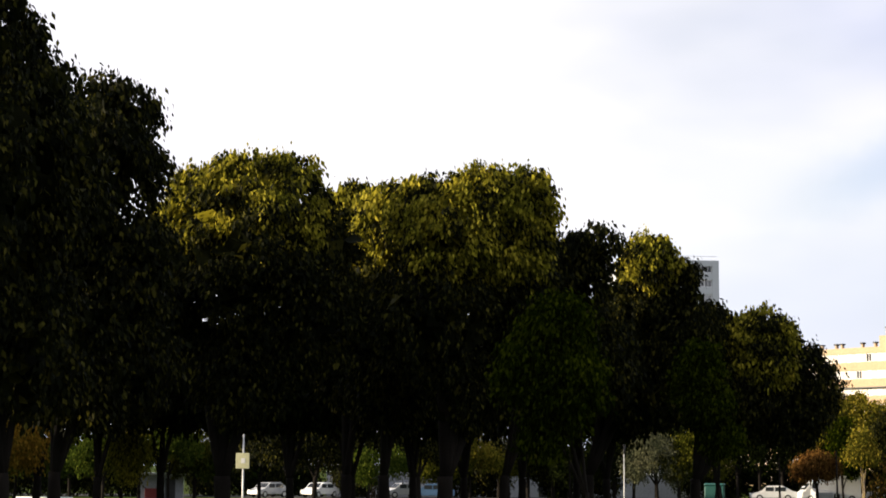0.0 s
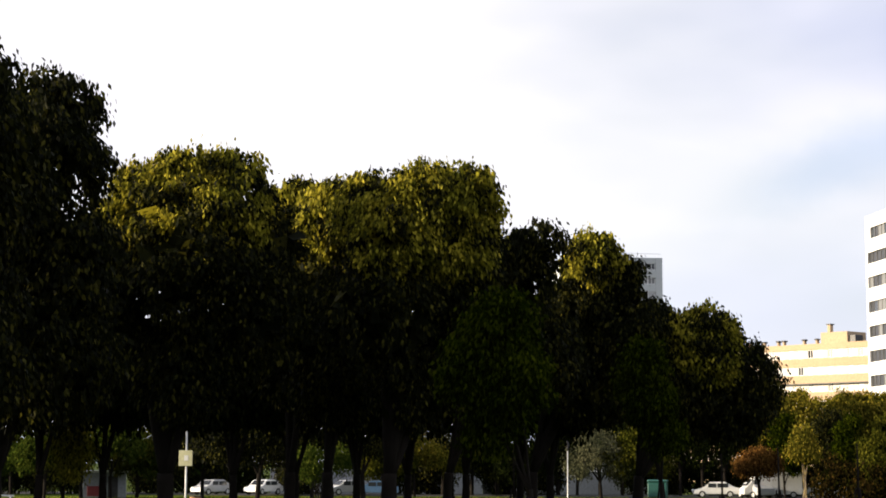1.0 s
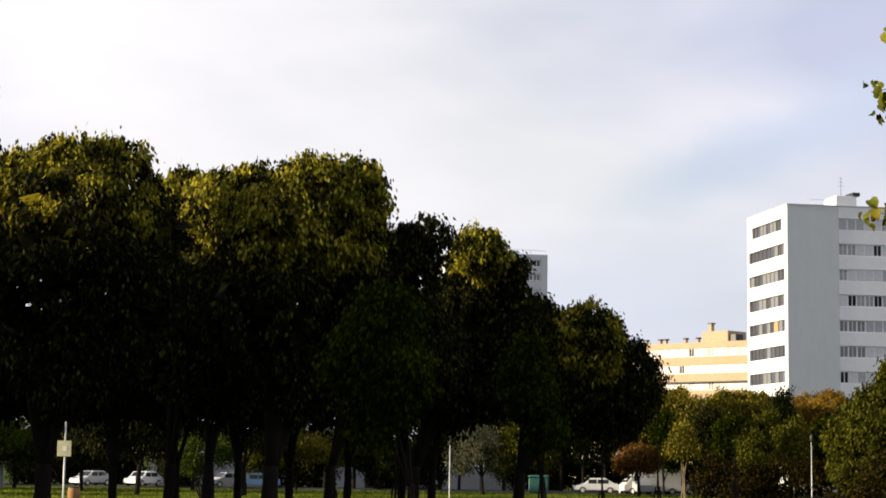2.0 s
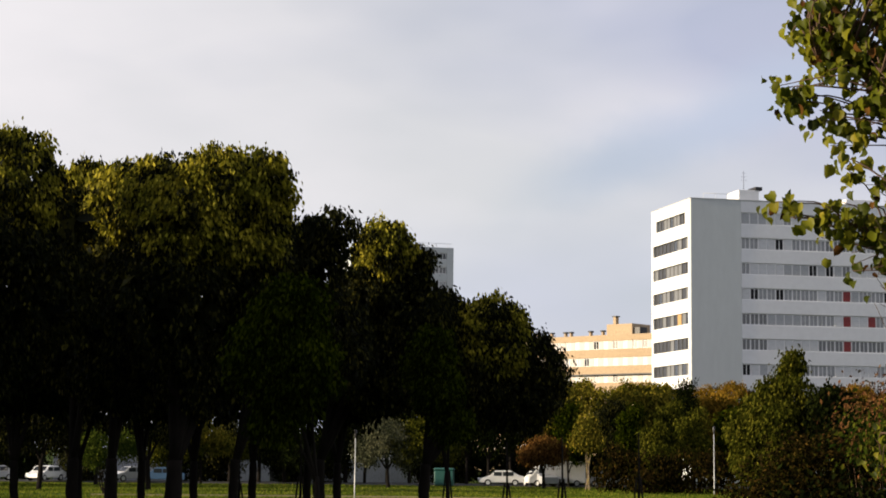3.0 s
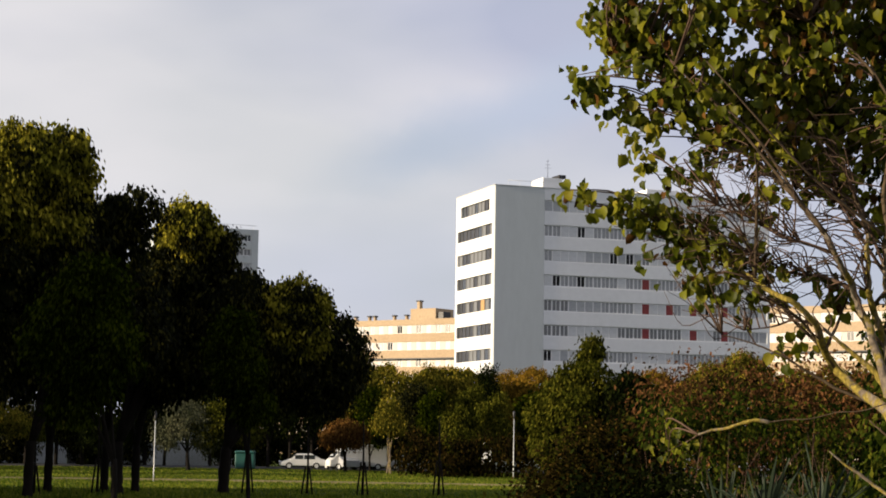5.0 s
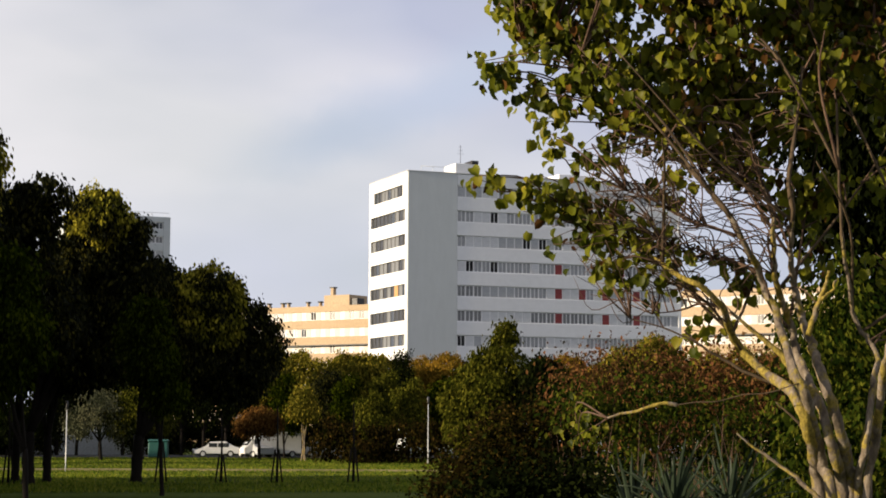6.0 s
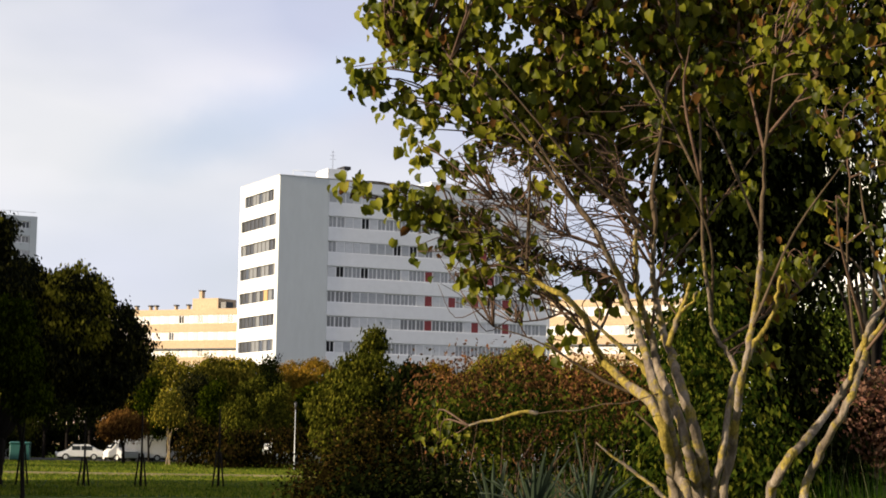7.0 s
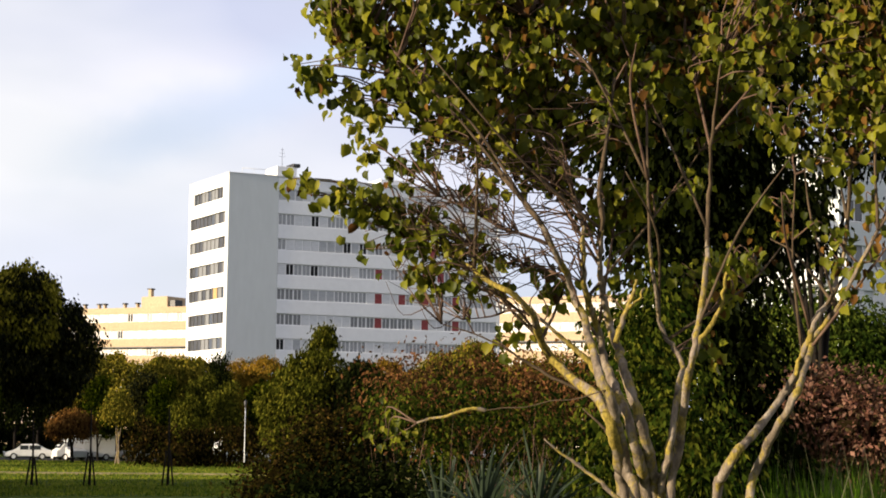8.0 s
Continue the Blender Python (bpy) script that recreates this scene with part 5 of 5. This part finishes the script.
def bin_barrel():
    ob = thing("litter_bin", polar(-18.8, 127), "brown barrel-shaped litter bin on the lawn", "litter bin")
    part("body", tube([(0, 0, 0), (0, 0, 0.05), (0, 0, 0.45), (0, 0, 0.85), (0, 0, 0.9)], [0.34, 0.38, 0.43, 0.40, 0.36], 16), BARREL, ob)
    part("rim", tube([(0, 0, 0.902), (0, 0, 0.95)], [0.41, 0.41], 16), METAL_DARK, ob)


bin_barrel()


def staked_tree(az, d, h):
    p = polar(az, d)
    ob = thing("young_tree", p, "young tree tied between two dark stakes", "young tree", "staked young trees")
    rnd = random.Random(int(az * 100))
    part("trunk", tube([(0, 0, -0.1), (0.03, 0, h * 0.5), (0, 0, h + 1.2)], [0.09, 0.06, 0.04], 7, 0.2), BARK, ob)
    for s in (-1, 1):
        part("stake", tube([(0.32 * s, 0.05, -0.1), (0.10 * s, 0, h * 0.62)], [0.05, 0.045], 6), BARK, ob)
    part("tie", tube([(-0.14, 0.03, h * 0.55), (0.14, 0.03, h * 0.55)], [0.03, 0.03], 5), TYRE, ob)


for az, d, h in ((-8.9, 99, 3.0), (-4.3, 100, 3.6), (-2.45, 100, 2.6), (-0.72, 100.5, 3.0), (1.66, 101, 3.2), (-10.8, 98, 2.4)):
    staked_tree(az, d, h)


def park_wall():
    a, b = polar(-16.5, 186), polar(-4.6, 192)
    L = (b - a).length
    turn = math.degrees(math.atan2(b.y - a.y, b.x - a.x))
    ob = tagged(new("wall_park"), "long pale blue-grey boundary wall with a dark gate", "wall", kind="structure")
    ob.matrix_world = pose(*a, 0, 0, turn)
    for x0, x1, h in ((0, L * 0.55, 2.5), (L * 0.55 + 4.2, L, 2.3)):
        part("wall_run", box((x0, 0, -0.1), (x1, 0.3, h), 0.02), LOW_WALL, ob)
        part("coping", box((x0 - 0.05, -0.06, h), (x1 + 0.05, 0.36, h + 0.1), 0.02), WHITE_WALL, ob)
    gate = part("gate", box((L * 0.55 + 0.05, 0.1, 0.02), (L * 0.55 + 3.2, 0.18, 2.2), 0.01), METAL_DARK, ob)
    for i in range(7):
        part("bar", box((L * 0.55 + 0.2 + i * 0.45, 0.05, 0.1), (L * 0.55 + 0.26 + i * 0.45, 0.098, 2.1)), METAL_DARK, gate)
    part("pillar", box((L * 0.55 + 3.25, -0.1, 0), (L * 0.55 + 4.15, 0.4, 2.4), 0.03), WHITE_WALL, ob)


park_wall()


def car(at, turn, mat, label, van=False):
    ob = thing("van" if van else "car", at, label, "van" if van else "car", "parked cars", turn)
    L, Wd = (5.4, 1.95) if van else (4.2, 1.72)
    prof = ([(0, 0.35), (0.02, 0.9), (0.25, 1.0), (0.9, 1.75), (1.3, 2.3), (L, 2.35), (L, 0.35)] if van else
            [(0, 0.3), (0.02, 0.65), (0.9, 0.88), (1.55, 1.4), (2.9, 1.45), (3.75, 0.98), (L, 0.88), (L, 0.3)])
    bm = bmesh.new()
    left, right = [bm.verts.new((x, 0, z)) for x, z in prof], [bm.verts.new((x, Wd, z)) for x, z in prof]
    bm.faces.new(left)
    bm.faces.new(right[::-1])
    for i in range(len(prof)):
        j = (i + 1) % len(prof)
        bm.faces.new((left[j], left[i], right[i], right[j]))
    bmesh.ops.recalc_face_normals(bm, faces=bm.faces)
    bmesh.ops.bevel(bm, geom=list(bm.edges), offset=0.06, segments=2, affect="EDGES")
    part("body", bm, mat, ob)
    spans = (((0.95, 1.35, 1.05, 1.65),) if van else ((1.35, 2.1, 0.92, 1.3), (2.2, 3.2, 0.92, 1.3)))
    for y in (-0.012, Wd - 0.012):
        for x0, x1, z0, z1 in spans:
            part("side_window", box((x0, y, z0), (x1, y + 0.024, z1), 0.006), CAR_GLASS, ob)
    bm = bmesh.new()
    (xa, za), (xb, zb) = (prof[2], prof[3])
    q = [bm.verts.new((xa + (xb - xa) * t - 0.02, y, za + (zb - za) * t + 0.02)) for t, y in ((0.12, 0.15), (0.12, Wd - 0.15), (0.9, Wd - 0.2), (0.9, 0.2))]
    bm.faces.new(q)
    bmesh.ops.solidify(bm, geom=list(bm.faces), thickness=0.01)
    part("windscreen", bm, CAR_GLASS, ob)
    for x in (0.8, L - 0.85):
        for y0, y1 in ((-0.02, 0.2), (Wd - 0.2, Wd + 0.02)):
            w = part("wheel", tube([(x, y0, 0.31), (x, y1, 0.31)], [0.31, 0.31], 16), TYRE, ob)
            yy = y0 - 0.01 if y0 < 0.5 else y1
            part("rim", tube([(x, yy, 0.31), (x, yy + 0.01, 0.31)], [0.19, 0.19], 12), METAL_PALE, w)
    for y in (0.2, Wd - 0.5):
        part("headlight", box((-0.035, y, 0.6), (0.06, y + 0.3, 0.74), 0.01), FRAME_WHITE, ob)


for az, d, turn, mat, label, van in (
    (-3.3, 170, 8, CAR_WHITE, "white hatchback parked beyond the lawn", False), (-2.0, 171, -60, CAR_SILVER, "silver car parked at an angle", False),
    (-1.75, 168, 15, CAR_WHITE, "white delivery van parked beyond the lawn", True), (0.05, 170, 20, CAR_SILVER, "silver estate car parked beyond the lawn", False),
    (-0.75, 173, 80, CAR_WHITE, "white car parked nose out", False),
    (-16.9, 176, 70, CAR_WHITE, "white car parked under the trees", False), 
    (-13.9, 171, 12, CAR_BLUE, "blue-grey car parked under the trees", False), (-14.6, 176, 40, CAR_SILVER, "silver car parked under the trees", False),
    (-18.6, 176, 62, CAR_SILVER, "silver car parked under the trees", False)):
    p = polar(az, d)
    p.z = 0.13
    car(tuple(p), turn, mat, label, van)


def container():
    ob = thing("recycling_container", polar(-4.4, 170), "teal plastic recycling container with a rounded lid", "container")
    part("body", box((-0.9, -0.6, 0.1), (0.9, 0.6, 1.5), 0.08), TEAL, ob)
    part("lid", box((-0.95, -0.65, 1.5), (0.95, 0.65, 1.75), 0.1), TEAL, ob)


container()


def low_rail():
    ob = thing("low_rail", polar(-25.2, 150), "low pale wooden rail on short posts", "rail")
    part("beam", tube([(-2.6, 0, 0.55), (2.6, 0, 0.55)], [0.08, 0.08], 8), METAL_PALE, ob)
    for x in (-2.3, 0, 2.3):
        part("post", tube([(x, 0, -0.1), (x, 0, 0.55)], [0.07, 0.07], 7), METAL_PALE, ob)


low_rail()


def hut():
    ob = thing("hut", polar(-21.6, 166), "small white flat-roofed hut with a red panel", "hut", turn=20)
    part("wall", box((-1.9, 0, -0.1), (1.9, 2.6, 2.3), 0.03), LOW_WALL, ob)
    part("roof", box((-2.1, -0.3, 2.3), (2.1, 2.8, 2.48), 0.03), WHITE_WALL, ob)
    part("door", box((0.3, -0.05, 0), (1.2, 0.0, 2.0), 0.01), METAL_DARK, ob)
    part("panel", box((-1.5, -0.04, 0.2), (-0.2, 0.0, 1.1), 0.01), SHUTTER_RED, ob, "dark red panel")


hut()
